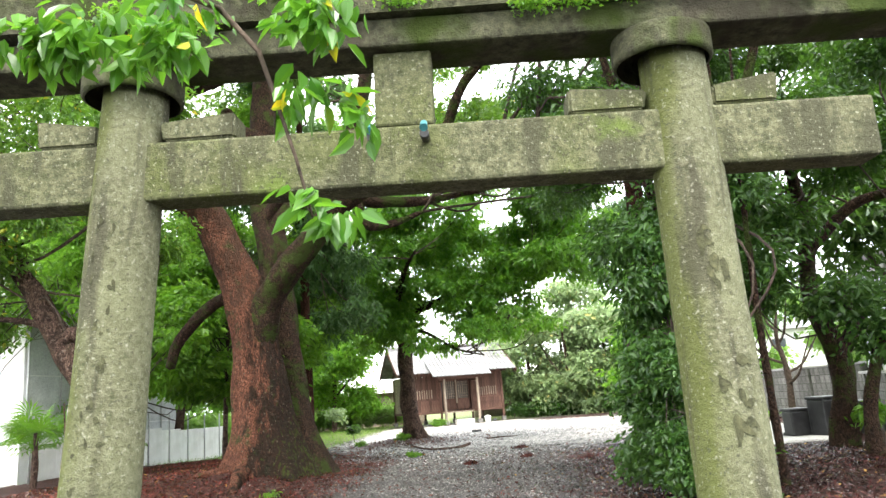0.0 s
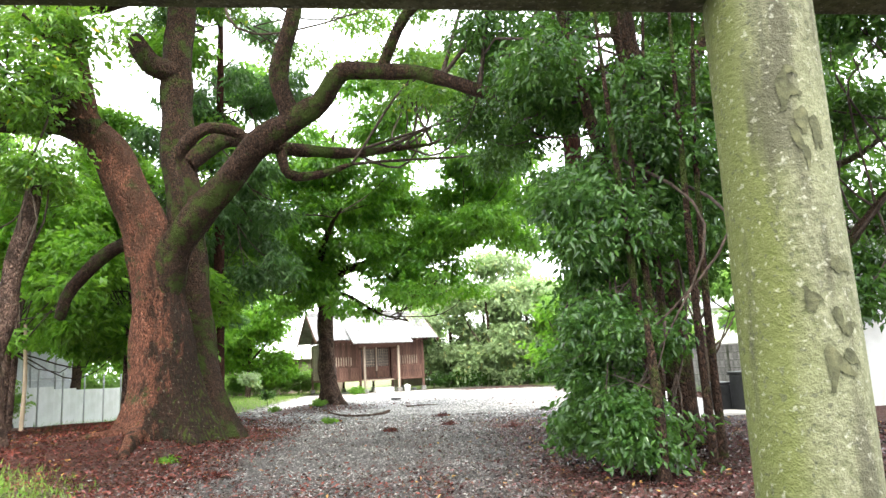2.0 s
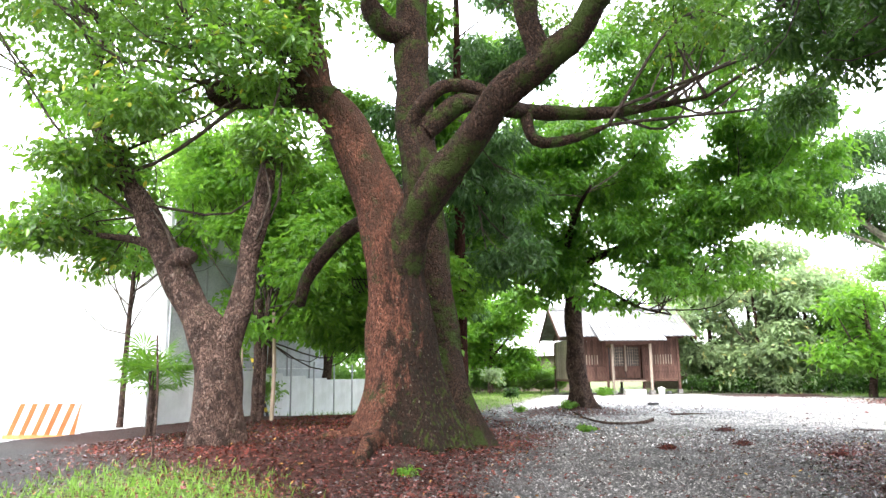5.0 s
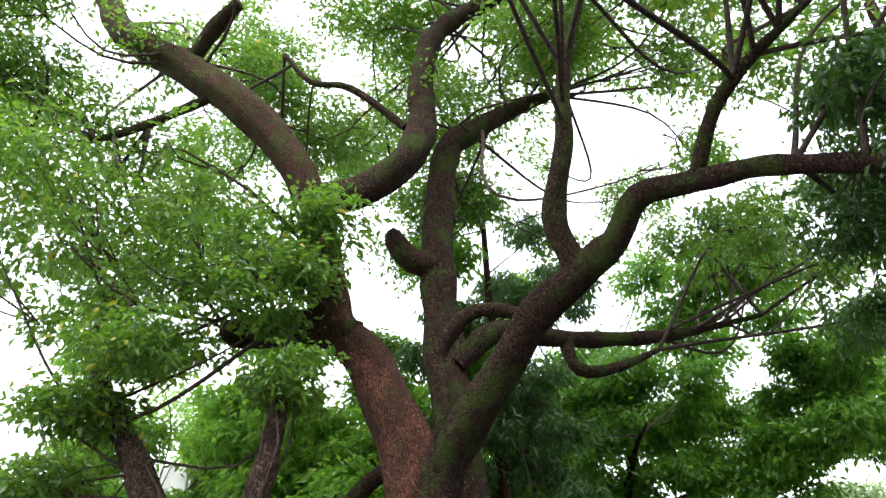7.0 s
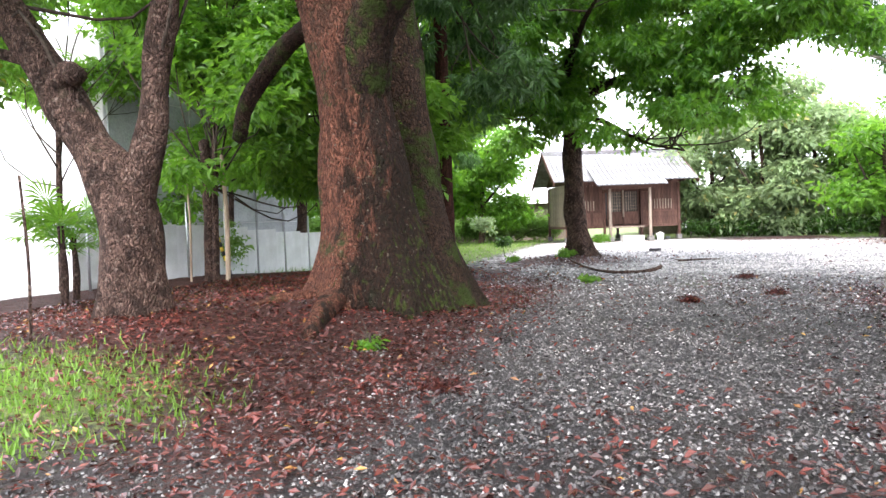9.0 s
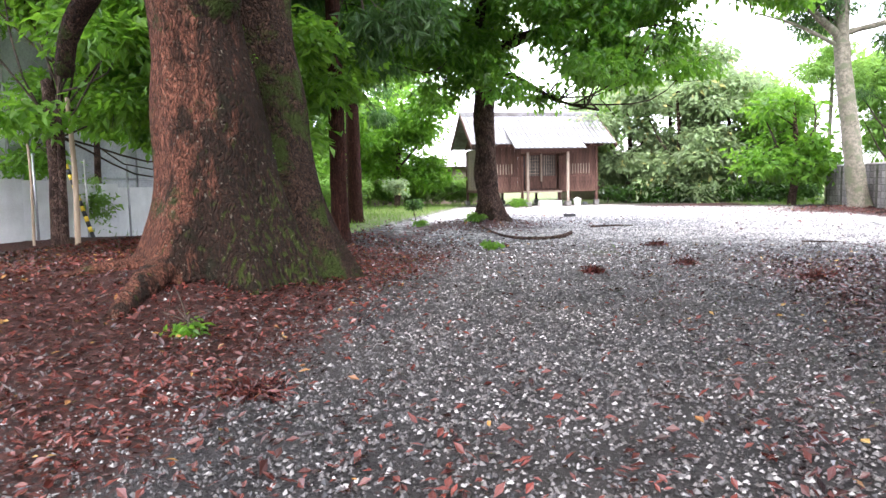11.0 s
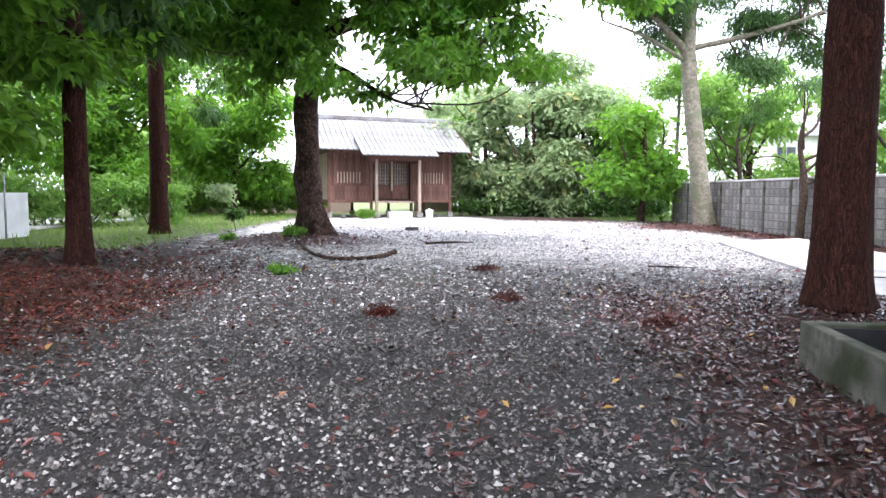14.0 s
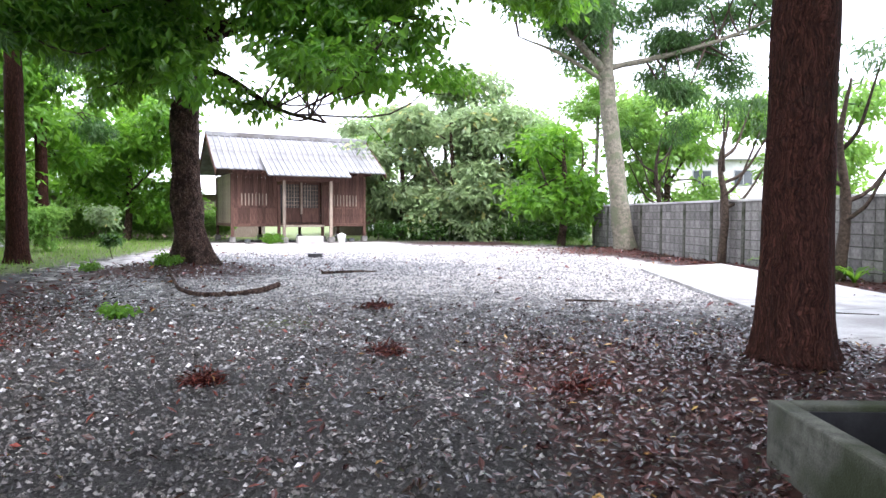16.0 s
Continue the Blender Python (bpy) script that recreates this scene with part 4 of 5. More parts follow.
BIG_LIMBS = [
    [(-5.5, 18.7, 3.6, 0.42), (-5.1, 18.4, 4.7, 0.38), (-3.98, 17.8, 5.75, 0.31), (-3.1, 17.3, 6.55, 0.29), (-2.3, 17.0, 6.95, 0.28), (-1.68, 16.8, 7.3, 0.22), (-1.21, 16.6, 7.85, 0.2), (-0.4, 16.4, 7.75, 0.17), (0.5, 16.0, 7.5, 0.15), (1.9, 15.5, 6.8, 0.12), (3.2, 15.2, 6.4, 0.06)],
    [(-2.3, 17.0, 6.95, 0.22), (-2.55, 16.8, 7.95, 0.2), (-2.2, 16.6, 9.2, 0.16), (-2.0, 16.6, 10.8, 0.12), (-1.4, 16.5, 12.5, 0.06)],
    [(-0.4, 16.4, 7.75, 0.12), (0.12, 16.0, 8.7, 0.11), (0.8, 15.8, 9.3, 0.09), (1.6, 15.6, 9.8, 0.05)],
    [(-7.0, 18.6, 7.3, 0.4), (-7.7, 18.4, 7.6, 0.37), (-8.5, 18.2, 7.65, 0.34), (-9.3, 18.0, 7.63, 0.32), (-9.45, 18.0, 7.6, 0.28)],
    [(-7.8, 17.9, 10.4, 0.34), (-6.88, 18.5, 10.75, 0.36), (-5.9, 18.9, 11.7, 0.38), (-5.75, 19.4, 13.2, 0.36), (-5.8, 19.5, 14.4, 0.32), (-5.4, 19.8, 16.4, 0.28), (-3.8, 20.5, 17.9, 0.2), (-2.5, 21, 19, 0.1)],
    [(-4.75, 19.4, -0.1, 1.05), (-4.85, 19.5, 0.5, 0.84), (-5.02, 19.75, 1.3, 0.64), (-5.15, 19.9, 2.2, 0.52), (-5.3, 19.95, 4.0, 0.45), (-5.5, 20.0, 6.0, 0.44), (-5.79, 20.3, 8.3, 0.42), (-5.77, 20.3, 10.6, 0.36), (-5.47, 20.3, 12.7, 0.33), (-4.9, 20.5, 13.3, 0.3), (-3.95, 21.0, 14.1, 0.22), (-2.5, 21.5, 14.8, 0.12)],
    [(-5.4, 20.0, 7.0, 0.24), (-4.6, 20.5, 7.8, 0.24), (-3.45, 22.0, 8.0, 0.2), (-1.6, 23.0, 8.1, 0.16), (-0.4, 24.0, 8.5, 0.1), (1.0, 24.5, 8.8, 0.05)],
    [(-5.3, 18.7, 5.0, 0.17), (-5.15, 18.6, 5.8, 0.16), (-5.3, 18.7, 6.7, 0.15), (-4.6, 18.6, 7.4, 0.15), (-3.8, 18.7, 7.3, 0.12), (-3.4, 18.9, 6.9, 0.08)],
    [(-3.45, 22.0, 8.0, 0.16), (-3.2, 21.9, 7.2, 0.14), (-2.4, 22.4, 7.3, 0.12), (-1.5, 22.8, 7.7, 0.06)],
    [(-6.0, 18.8, 4.9, 0.2), (-6.9, 19.2, 4.7, 0.16), (-7.9, 19.5, 3.9, 0.15), (-8.2, 19.6, 3.2, 0.12)],
    [(-5.8, 20.2, 9.5, 0.3), (-6.3, 19.9, 9.6, 0.3), (-6.6, 19.7, 10.1, 0.24), (-6.6, 19.6, 10.3, 0.14)],
    [(-11.0, 17.0, 14.6, 0.2), (-10.2, 16.8, 15.4, 0.2), (-9.4, 16.6, 15.8, 0.17)],
    [(-9.8, 17.1, 13.5, 0.12), (-11.8, 16.6, 12.6, 0.1), (-13.5, 16.2, 12.3, 0.06), (-16, 16, 12.0, 0.03)],
    [(-6.0, 18.9, 12.6, 0.1), (-7.2, 18.4, 13.8, 0.09), (-8.2, 18.2, 14.2, 0.07), (-8.9, 18.0, 15.2, 0.05)],
]
# Last group (seed 27): unseen canopy added overhead to shade the near ground.
BIG_BLOBS = random_blobs(34, (-16, 18.5, 12.5), (-5, 27, 21), 1.7, 21) + random_blobs(18, (-5, 15, 13.5), (3, 26, 20), 1.7, 20) + random_blobs(9, (-17, 12.5, 13), (-11.5, 18, 17), 1.5, 19) + random_blobs(14, (-11.5, 14.5, 7.3), (-7.4, 18, 10.0), 1.0, 22) + random_blobs(12, (-1.5, 12, 10.4), (6, 20, 14), 1.1, 23) + random_blobs(9, (-1.5, 20, 8.4), (5, 27, 13), 1.1, 24) + random_blobs(6, (-8.2, 17.0, 8.4), (-6.2, 17.6, 9.8), 0.7, 25) + random_blobs(14, (-16, 13, 8), (-11, 20, 13), 1.4, 26) + random_blobs(15, (-5, 21, 12.0), (9, 29, 19), 1.2, 28) + random_blobs(16, (-8, 4, 12), (6, 13, 16), 1.8, 27)
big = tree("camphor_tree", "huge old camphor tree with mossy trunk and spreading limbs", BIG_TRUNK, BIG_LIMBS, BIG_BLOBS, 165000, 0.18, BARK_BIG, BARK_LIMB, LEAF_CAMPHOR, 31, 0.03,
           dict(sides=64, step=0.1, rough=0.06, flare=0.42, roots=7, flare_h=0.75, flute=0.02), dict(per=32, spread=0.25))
for k, (a, bnd, c) in enumerate((((-5.7, 18.1, 0.7), (-5.6, 17.0, 0.4), (-5.45, 16.2, 0.05)), ((-6.2, 18.2, 0.55), (-6.9, 17.7, 0.42), (-7.5, 17.3, 0.24)))):
    o = np.array((-5.5, 18.8, -0.15))
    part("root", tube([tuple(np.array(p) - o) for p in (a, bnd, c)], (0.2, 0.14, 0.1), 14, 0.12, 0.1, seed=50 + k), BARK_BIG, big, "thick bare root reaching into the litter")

ivy = [(0.72 - 0.1 * k, 0.2 + 0.03 * k, 1.2 + 0.42 * k, 0.07, 0.07, 0.28) for k in range(7)] + [(0.85, 0.1, 1.0, 0.12, 0.12, 0.3), (0.55, -0.45, 0.9, 0.1, 0.1, 0.2)]
tagged(part("ivy", leaf_cloud(ivy, 2200, 0.05, 59, per=9, spread=0.04, droop=0.5, slim=0.6, shell=0.2), LEAF_FRESH, big, "small bright green creeper on the bark"), kind="stuff")

# ---- trees on the west bank ----
tree("leaning_tree", "old leaning tree with scarred grey trunk forked low",
     [(-8.5, 17.1, 0.2, 0.52), (-8.5, 17.1, 1.0, 0.45), (-8.55, 17.1, 2.0, 0.42), (-9.1, 17.05, 3.0, 0.31), (-9.8, 16.95, 4.2, 0.28), (-10.15, 16.75, 5.0, 0.22), (-10.6, 16.4, 5.9, 0.17), (-11.0, 16.2, 7.0, 0.12), (-10.8, 16.2, 8.2, 0.06)],
     [[(-8.45, 17.1, 1.9, 0.28), (-8.15, 17.2, 3.0, 0.22), (-8.05, 17.25, 3.9, 0.19), (-7.85, 17.25, 4.8, 0.2), (-7.7, 17.25, 5.7, 0.15), (-7.75, 17.2, 6.4, 0.06)],
      [(-9.55, 16.95, 3.7, 0.2), (-9.2, 16.85, 3.95, 0.16), (-9.0, 16.8, 3.85, 0.15)],
      [(-9.7, 16.9, 4.1, 0.1), (-10.3, 16.8, 4.3, 0.08), (-11.0, 16.6, 4.4, 0.05)]],
     random_blobs(14, (-12.2, 15.3, 4.0), (-9.2, 18, 8.2), 0.75, 33) + random_blobs(6, (-8.7, 16.7, 5.8), (-7.1, 17.9, 8), 0.55, 35), 13000, 0.15, BARK_GREY, BARK_GREY, LEAF_CAMPHOR, 34, 0.02, dict(sides=32, step=0.1, rough=0.1, flare=0.3, roots=5, flare_h=0.4), dict(per=22, spread=0.22, fold=True))


def sapling(name, label, x, y, h, r, blobs, n, seed, leaf=None, bark=None, size=0.23, lean=0.2):
    z = gz(x, y) - 0.05
    return tree(name, label, [(x, y, z, r), (x + lean * 0.4, y, z + h * 0.5, r * 0.8), (x + lean, y, z + h, r * 0.5)], [], blobs, int(n * 0.8), size, bark or BARK_GREY, TWIG, leaf or LEAF_FRESH, seed, 0.015, dict(sides=10, step=0.25, flare=0.2), dict(per=22, spread=0.26, flat=0.7))


def fern_blobs(x, y, z0, z1, r, n, seed, br=0.9, flat=0.6):
    return random_blobs(n, (x - r, y - r, z0), (x + r, y + r, z1), br, seed, flat)


# understorey greenery behind the camphor
sapling("young_tree", "slender young maple with bright fresh leaves", -11.2, 23.2, 4.5, 0.09, fern_blobs(-10.6, 24, 2.6, 11.0, 2.6, 32, 41), 34000, 41)
sapling("young_tree", "slender young tree with bright layered leaves", -9.0, 25.5, 5.0, 0.09, fern_blobs(-8.5, 26, 2.6, 12.0, 2.6, 34, 42), 36000, 42)
sapling("young_tree", "slender young tree behind the camphor", -13.5, 27.5, 5.0, 0.1, fern_blobs(-13.5, 28, 2.2, 11, 3.0, 28, 43), 26000, 43)
sapling("young_tree", "tall young tree with bright leaves at the white fence", -16.5, 24.0, 6.0, 0.1, fern_blobs(-16, 24, 5.0, 10, 2.2, 16, 44), 14000, 44)


def cedar(x, y, h, r, blobs, n, seed, lean=0.0, label="straight cedar with reddish fibrous bark", size=0.26):
    z = gz(x, y) - 0.05
    return tree("cedar_tree", label, [(x, y, z, r * 1.15), (x, y, z + 1, r), (x + lean * 0.5, y, z + h / 2, r * 0.8), (x + lean, y, z + h, r * 0.4)], [], blobs, int(n * 0.6), size, BARK_RED, TWIG, LEAF_CEDAR, seed, 0.02,
                dict(sides=26, step=0.2, rough=0.03, flare=0.35, roots=6, flare_h=0.35, flute=0.03), dict(per=22, spread=0.2, droop=0.9, slim=0.3), "cedars of the shrine grove")


cedar(-6.2, 26.0, 15, 0.2, fern_blobs(-6.0, 26.3, 4.4, 15, 2.3, 38, 51, 0.9), 40000, 51, 0.0, "slim straight cedar with drooping dark sprays")
cedar(-9.45, 38.0, 14, 0.3, fern_blobs(-9.5, 38.4, 5.0, 14, 2.8, 24, 52, 1.2), 26000, 52, 0.0)
cedar(-13.6, 49.5, 14, 0.28, fern_blobs(-13.6, 49, 5.0, 14, 2.8, 18, 53, 1.2), 14000, 53)
cedar(4.78, 21.7, 15, 0.31, fern_blobs(5.0, 22.3, 7.4, 15, 2.6, 16, 54, 1.1) + fern_blobs(7.0, 23.0, 4.6, 7.0, 1.3, 6, 55, 0.6), 22000, 54, 0.15, "tall cedar with dark reddish bark beside the stone basin")

# ---- the tree before the hall ----
gs = gz(-3.55, 34.4) - 0.1
tree("shade_tree", "gnarled broadleaf tree before the hall with low spreading crown",
     [(-3.55, 34.4, gs, 0.5), (-3.58, 34.4, gs + 0.6, 0.42), (-3.68, 34.4, 2.0, 0.36), (-3.7, 34.4, 3.6, 0.35), (-3.65, 34.4, 5.0, 0.34), (-3.6, 34.4, 6.4, 0.3), (-3.4, 34.3, 8.4, 0.2), (-3.2, 34.3, 12.5, 0.08)],
     [[(-3.65, 34.4, 4.9, 0.26), (-3.0, 34.2, 6.0, 0.22), (-1.6, 33.8, 6.4, 0.17), (0.2, 33.2, 6.8, 0.13), (2.2, 32.8, 7.4, 0.07), (4.2, 32.5, 8.0, 0.03)],
      [(-3.7, 34.2, 5.2, 0.12), (-2.6, 33.4, 4.9, 0.09), (-1.2, 32.6, 4.0, 0.05), (0.0, 32.0, 3.6, 0.03)],
      [(-4.0, 34.4, 5.2, 0.24), (-5.4, 34.0, 6.4, 0.18), (-7.0, 33.6, 7.6, 0.12), (-8.5, 33.4, 8.4, 0.05)],
      [(-3.85, 34.4, 5.4, 0.2), (-3.6, 32.6, 6.6, 0.15), (-3.0, 30.6, 7.4, 0.09), (-2.4, 29, 7.8, 0.04)],
      [(-1.6, 33.8, 6.4, 0.1), (-0.4, 33.2, 5.8, 0.07), (1.0, 32.7, 5.6, 0.04)]],
     random_blobs(20, (-8.5, 30, 5.4), (-3.4, 36, 9.5), 1.2, 61) + random_blobs(24, (-3.5, 29.5, 6.4), (4.4, 36, 10.5), 1.2, 62) + random_blobs(20, (-7, 31, 9.5), (3.5, 36, 15), 1.4, 66) + random_blobs(9, (-5.6, 31.5, 4.5), (-3.8, 34, 6.2), 0.75, 63) + random_blobs(9, (-1.0, 31.5, 4.9), (4.6, 35, 6.6), 0.7, 64) + random_blobs(22, (-2.8, 30, 4.3), (2.2, 33, 6.0), 0.62, 60) + random_blobs(20, (-1.5, 30.5, 6.2), (5.5, 34.5, 9.2), 0.95, 67),
     90000, 0.25, BARK_GREY, BARK_LIMB, LEAF_SHADE, 65, 0.018, dict(sides=30, step=0.15, rough=0.12, flare=0.6, roots=5, flare_h=0.35), dict(per=28, spread=0.27, droop=0.7))

# ---- the thicket east of the gate ----
tree("evergreen_tree", "dense dark evergreen tree clothed in leaves to the ground",
     [(4.7, 14.8, gz(4.7, 14.8) - 0.1, 0.26), (4.6, 14.8, 2.5, 0.22), (4.5, 14.7, 5.0, 0.2), (4.2, 14.6, 8.0, 0.14), (4.0, 14.5, 11, 0.06)],
     [[(4.6, 14.8, 3.0, 0.14), (3.6, 14.5, 5.0, 0.11), (3.0, 14.3, 7.5, 0.08), (2.6, 14.2, 9.5, 0.04)], [(4.5, 14.7, 5.0, 0.14), (5.4, 14.4, 7.0, 0.1), (6.2, 14, 9.5, 0.05)], [(4.4, 14.7, 6.6, 0.2), (4.1, 14.6, 7.6, 0.17), (3.7, 14.0, 8.4, 0.1), (2.4, 13.4, 9.0, 0.05)]],
     random_blobs(14, (3.0, 13.4, 1.5), (4.3, 15.5, 3.8), 0.4, 71, 0.9) + random_blobs(14, (2.7, 12.6, 0.5), (3.6, 13.8, 4.2), 0.42, 70, 0.9) + random_blobs(8, (0.9, 15, 5.6), (4, 21, 8.5), 0.7, 69) + random_blobs(24, (2.2, 13.3, 3.4), (5.3, 16.5, 8.0), 0.72, 72, 0.8) + random_blobs(10, (1.5, 12.5, 8.0), (8.0, 18, 13), 0.85, 73), 66000, 0.125, BARK_LIMB, BARK_LIMB, LEAF_DARK, 74, 0.02, None, dict(per=30, spread=0.19, droop=0.7, fold=True))
tree("evergreen_tree", "bushy evergreen beside the way with leaves hanging low",
     [(3.3, 12.2, gz(3.3, 12.2) - 0.1, 0.09), (3.3, 12.2, 1.2, 0.07), (3.25, 12.2, 2.2, 0.04)],
     [[(3.5 + 0.28 * k, 13.0 + 0.3 * (k % 3), 0.1, 0.07), (3.45 + 0.3 * k, 13.1 + 0.3 * (k % 3), 2.4, 0.06), (3.3 + 0.36 * k, 13.1 + 0.3 * (k % 3), 5.0, 0.045), (3.2 + 0.42 * k, 13.2, 7.6, 0.02)] for k in range(5)],
     random_blobs(26, (2.6, 12.4, 0.4), (3.3, 14.2, 2.2), 0.34, 68, 0.9), 22000, 0.1, BARK_LIMB, BARK_LIMB, LEAF_DARK, 76, 0.006, None, dict(per=18, spread=0.13, fold=True))
tree("camellia_tree", "dark crooked tree by the boundary wall", [(7.95, 18.4, gz(7.95, 18.4) - 0.1, 0.34), (8.2, 18.4, 1.4, 0.25), (8.2, 18.4, 2.2, 0.26), (7.8, 18.3, 3.6, 0.2), (7.9, 18.2, 5.4, 0.16), (7.6, 18, 8, 0.08)],
     [[(8.25, 18.4, 2.2, 0.2), (8.6, 18.3, 2.7, 0.19), (8.6, 18.3, 2.95, 0.15)], [(7.9, 18.2, 4.6, 0.12), (9.0, 18.0, 5.6, 0.13), (10.2, 17.6, 5.9, 0.08), (11.5, 17.2, 6.8, 0.04)]],
     random_blobs(22, (5.6, 16.5, 3.4), (9.2, 19.5, 10), 0.85, 77), 17000, 0.17, BARK_LIMB, BARK_LIMB, LEAF_DARK, 78, 0.02, None, dict(per=24, spread=0.22, fold=True))
tree("camellia_tree", "thin leaning dark tree over the litter by the wall", [(7.1, 15.4, gz(7.1, 15.4) - 0.1, 0.17), (7.2, 15.4, 1.2, 0.12), (7.6, 15.3, 2.4, 0.11), (8.3, 15.2, 3.6, 0.09), (9.4, 15, 4.8, 0.06), (10.6, 14.8, 5.6, 0.03)],
     [[(7.6, 15.3, 2.4, 0.06), (8.4, 15, 2.7, 0.04), (9.4, 14.8, 2.6, 0.02)]],
     random_blobs(9, (6.6, 14.4, 2.4), (9.6, 16, 3.4), 0.5, 79) + random_blobs(10, (6.5, 12.5, 5.8), (12, 17, 10), 0.8, 80), 17000, 0.17, BARK_LIMB, TWIG, LEAF_DARK, 81, 0.018)

# ---- trees along the east side ----
gp = gz(12.2, 44.8) - 0.05
tree("pale_tree", "pale-barked tree with feathery dark foliage high up",
     [(12.2, 44.8, gp, 0.5), (12.0, 44.8, 1.2, 0.42), (11.7, 44.8, 3.5, 0.38), (11.3, 44.8, 6.5, 0.34), (11.2, 44.8, 9.0, 0.3), (11.6, 44.8, 12, 0.16), (11.8, 44.8, 15, 0.06)],
     [[(11.2, 44.8, 7.6, 0.2), (9.6, 44.4, 9.0, 0.13), (8.0, 44.0, 10.6, 0.08), (6.6, 43.8, 11.5, 0.03)], [(11.2, 44.8, 7.8, 0.14), (13.2, 44.3, 8.2, 0.11), (15.5, 43.6, 8.8, 0.08), (17.5, 43, 9.6, 0.05)], [(11.2, 44.8, 7.2, 0.1), (9.2, 44.4, 8.2, 0.07), (7.2, 44, 8.8, 0.03)]],
     random_blobs(26, (9.6, 42.5, 7.6), (18, 46.5, 13.5), 1.2, 91) + random_blobs(14, (5.6, 43, 8.6), (10.5, 46, 14.5), 1.1, 92) + random_blobs(4, (13, 43, 5.6), (15, 45, 7.2), 0.7, 93), 44000, 0.26, BARK_PALE, BARK_PALE, LEAF_CEDAR, 94, 0.03, dict(sides=20, rough=0.05, flare=0.3), dict(per=26, spread=0.32, droop=0.8, slim=0.26))
sapling("slender_tree", "thin pale stake-straight young tree", 13.6, 53.0, 10, 0.13, fern_blobs(13.6, 53, 6, 10, 1.6, 10, 95), 7000, 95, LEAF_FAR, BARK_PALE, 0.2)


def bare_tree(x, y, h, seed, label):
    z = gz(x, y) - 0.05
    rs = np.random.RandomState(seed)
    limbs = []
    for k in range(6):
        z0, a = z + h * (0.3 + 0.09 * k), rs.rand() * 6.28
        d = np.array((math.cos(a), math.sin(a) * 0.5, 0.0))
        p = np.array((x, y, z0))
        limbs.append([(*p, 0.06), (*(p + d * 0.7 + (0, 0, 0.35)), 0.045), (*(p + d * 1.3 + (0, 0, 1.2)), 0.03), (*(p + d * 1.8 + (0, 0, 2.0)), 0.012)])
    bl = [(l[-1][0], l[-1][1], l[-1][2], 0.5, 0.5, 0.4) for l in limbs[3:]]
    return tree("bare_tree", label, [(x, y, z, 0.14), (x + 0.1, y, z + h * 0.4, 0.12), (x - 0.1, y, z + h * 0.7, 0.08), (x + 0.15, y, z + h, 0.03)], limbs, bl, 900, 0.28, TWIG, TWIG, LEAF_CEDAR, seed, 0.01, dict(sides=12, rough=0.1), dict(slim=0.16, droop=1.0))


bare_tree(12.3, 36.9, 4.6, 96, "sparse dark sapling with few leaves by the wall")
bare_tree(12.0, 30.9, 4.8, 97, "sparse dark sapling over the planted bed")
bare_tree(15.0, 48.0, 5.5, 98, "sparse sapling behind the wall")

# ---- distance: trees that close the view ----
def far_tree(x, y, h, w, n, seed, leaf, size=0.32, label="broadleaf tree at the edge of the grounds", low=0.25):
    z = gz(x, y) - 0.05
    bl = random_blobs(16, (x - w, y - w * 0.7, z + h * low), (x + w, y + w * 0.7, z + h), w * 0.4, seed, 0.8)
    return tree("broadleaf_tree", label, [(x, y, z, 0.22), (x + 0.2, y, z + h * 0.4, 0.17), (x, y, z + h * 0.85, 0.07)], [[(x, y, z + h * 0.3, 0.1), (x - w * 0.4, y, z + h * 0.5, 0.07), (x - w * 0.7, y, z + h * 0.7, 0.03)], [(x, y, z + h * 0.35, 0.1), (x + w * 0.4, y, z + h * 0.55, 0.07), (x + w * 0.7, y, z + h * 0.7, 0.03)]],
                bl, n, size, BARK_GREY, TWIG, leaf, seed, 0.03, dict(sides=10), dict(per=24, spread=0.5))


rf = random.Random(5)
for k, (x, y, h, w, n, leaf, low) in enumerate((
        (3.2, 59, 7.5, 2.6, 12000, LEAF_HAZY, 0.1), (6.2, 58, 8.5, 2.8, 14000, LEAF_HAZY, 0.06), (9.3, 58, 8.0, 2.6, 12000, LEAF_HAZY, 0.06), (12.2, 57.5, 6.5, 2.2, 12000, LEAF_FAR, 0.12), (6.5, 64, 10.5, 3.2, 9000, LEAF_HAZY, 0.3), (12.5, 66, 9, 3.4, 9000, LEAF_FAR, 0.3),
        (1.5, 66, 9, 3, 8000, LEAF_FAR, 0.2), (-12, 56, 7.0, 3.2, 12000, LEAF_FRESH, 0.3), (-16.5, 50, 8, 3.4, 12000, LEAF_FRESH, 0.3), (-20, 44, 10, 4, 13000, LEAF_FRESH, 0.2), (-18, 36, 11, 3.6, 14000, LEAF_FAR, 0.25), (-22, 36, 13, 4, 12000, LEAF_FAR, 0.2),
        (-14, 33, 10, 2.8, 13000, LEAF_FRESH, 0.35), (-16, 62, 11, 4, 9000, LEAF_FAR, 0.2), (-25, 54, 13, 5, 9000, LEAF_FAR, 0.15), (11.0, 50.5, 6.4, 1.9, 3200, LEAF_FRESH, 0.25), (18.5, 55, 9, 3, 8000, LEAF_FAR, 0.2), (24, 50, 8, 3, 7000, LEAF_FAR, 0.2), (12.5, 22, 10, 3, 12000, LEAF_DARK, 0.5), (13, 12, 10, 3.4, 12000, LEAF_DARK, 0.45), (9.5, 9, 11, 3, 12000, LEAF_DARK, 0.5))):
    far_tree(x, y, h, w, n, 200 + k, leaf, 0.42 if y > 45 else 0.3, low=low)


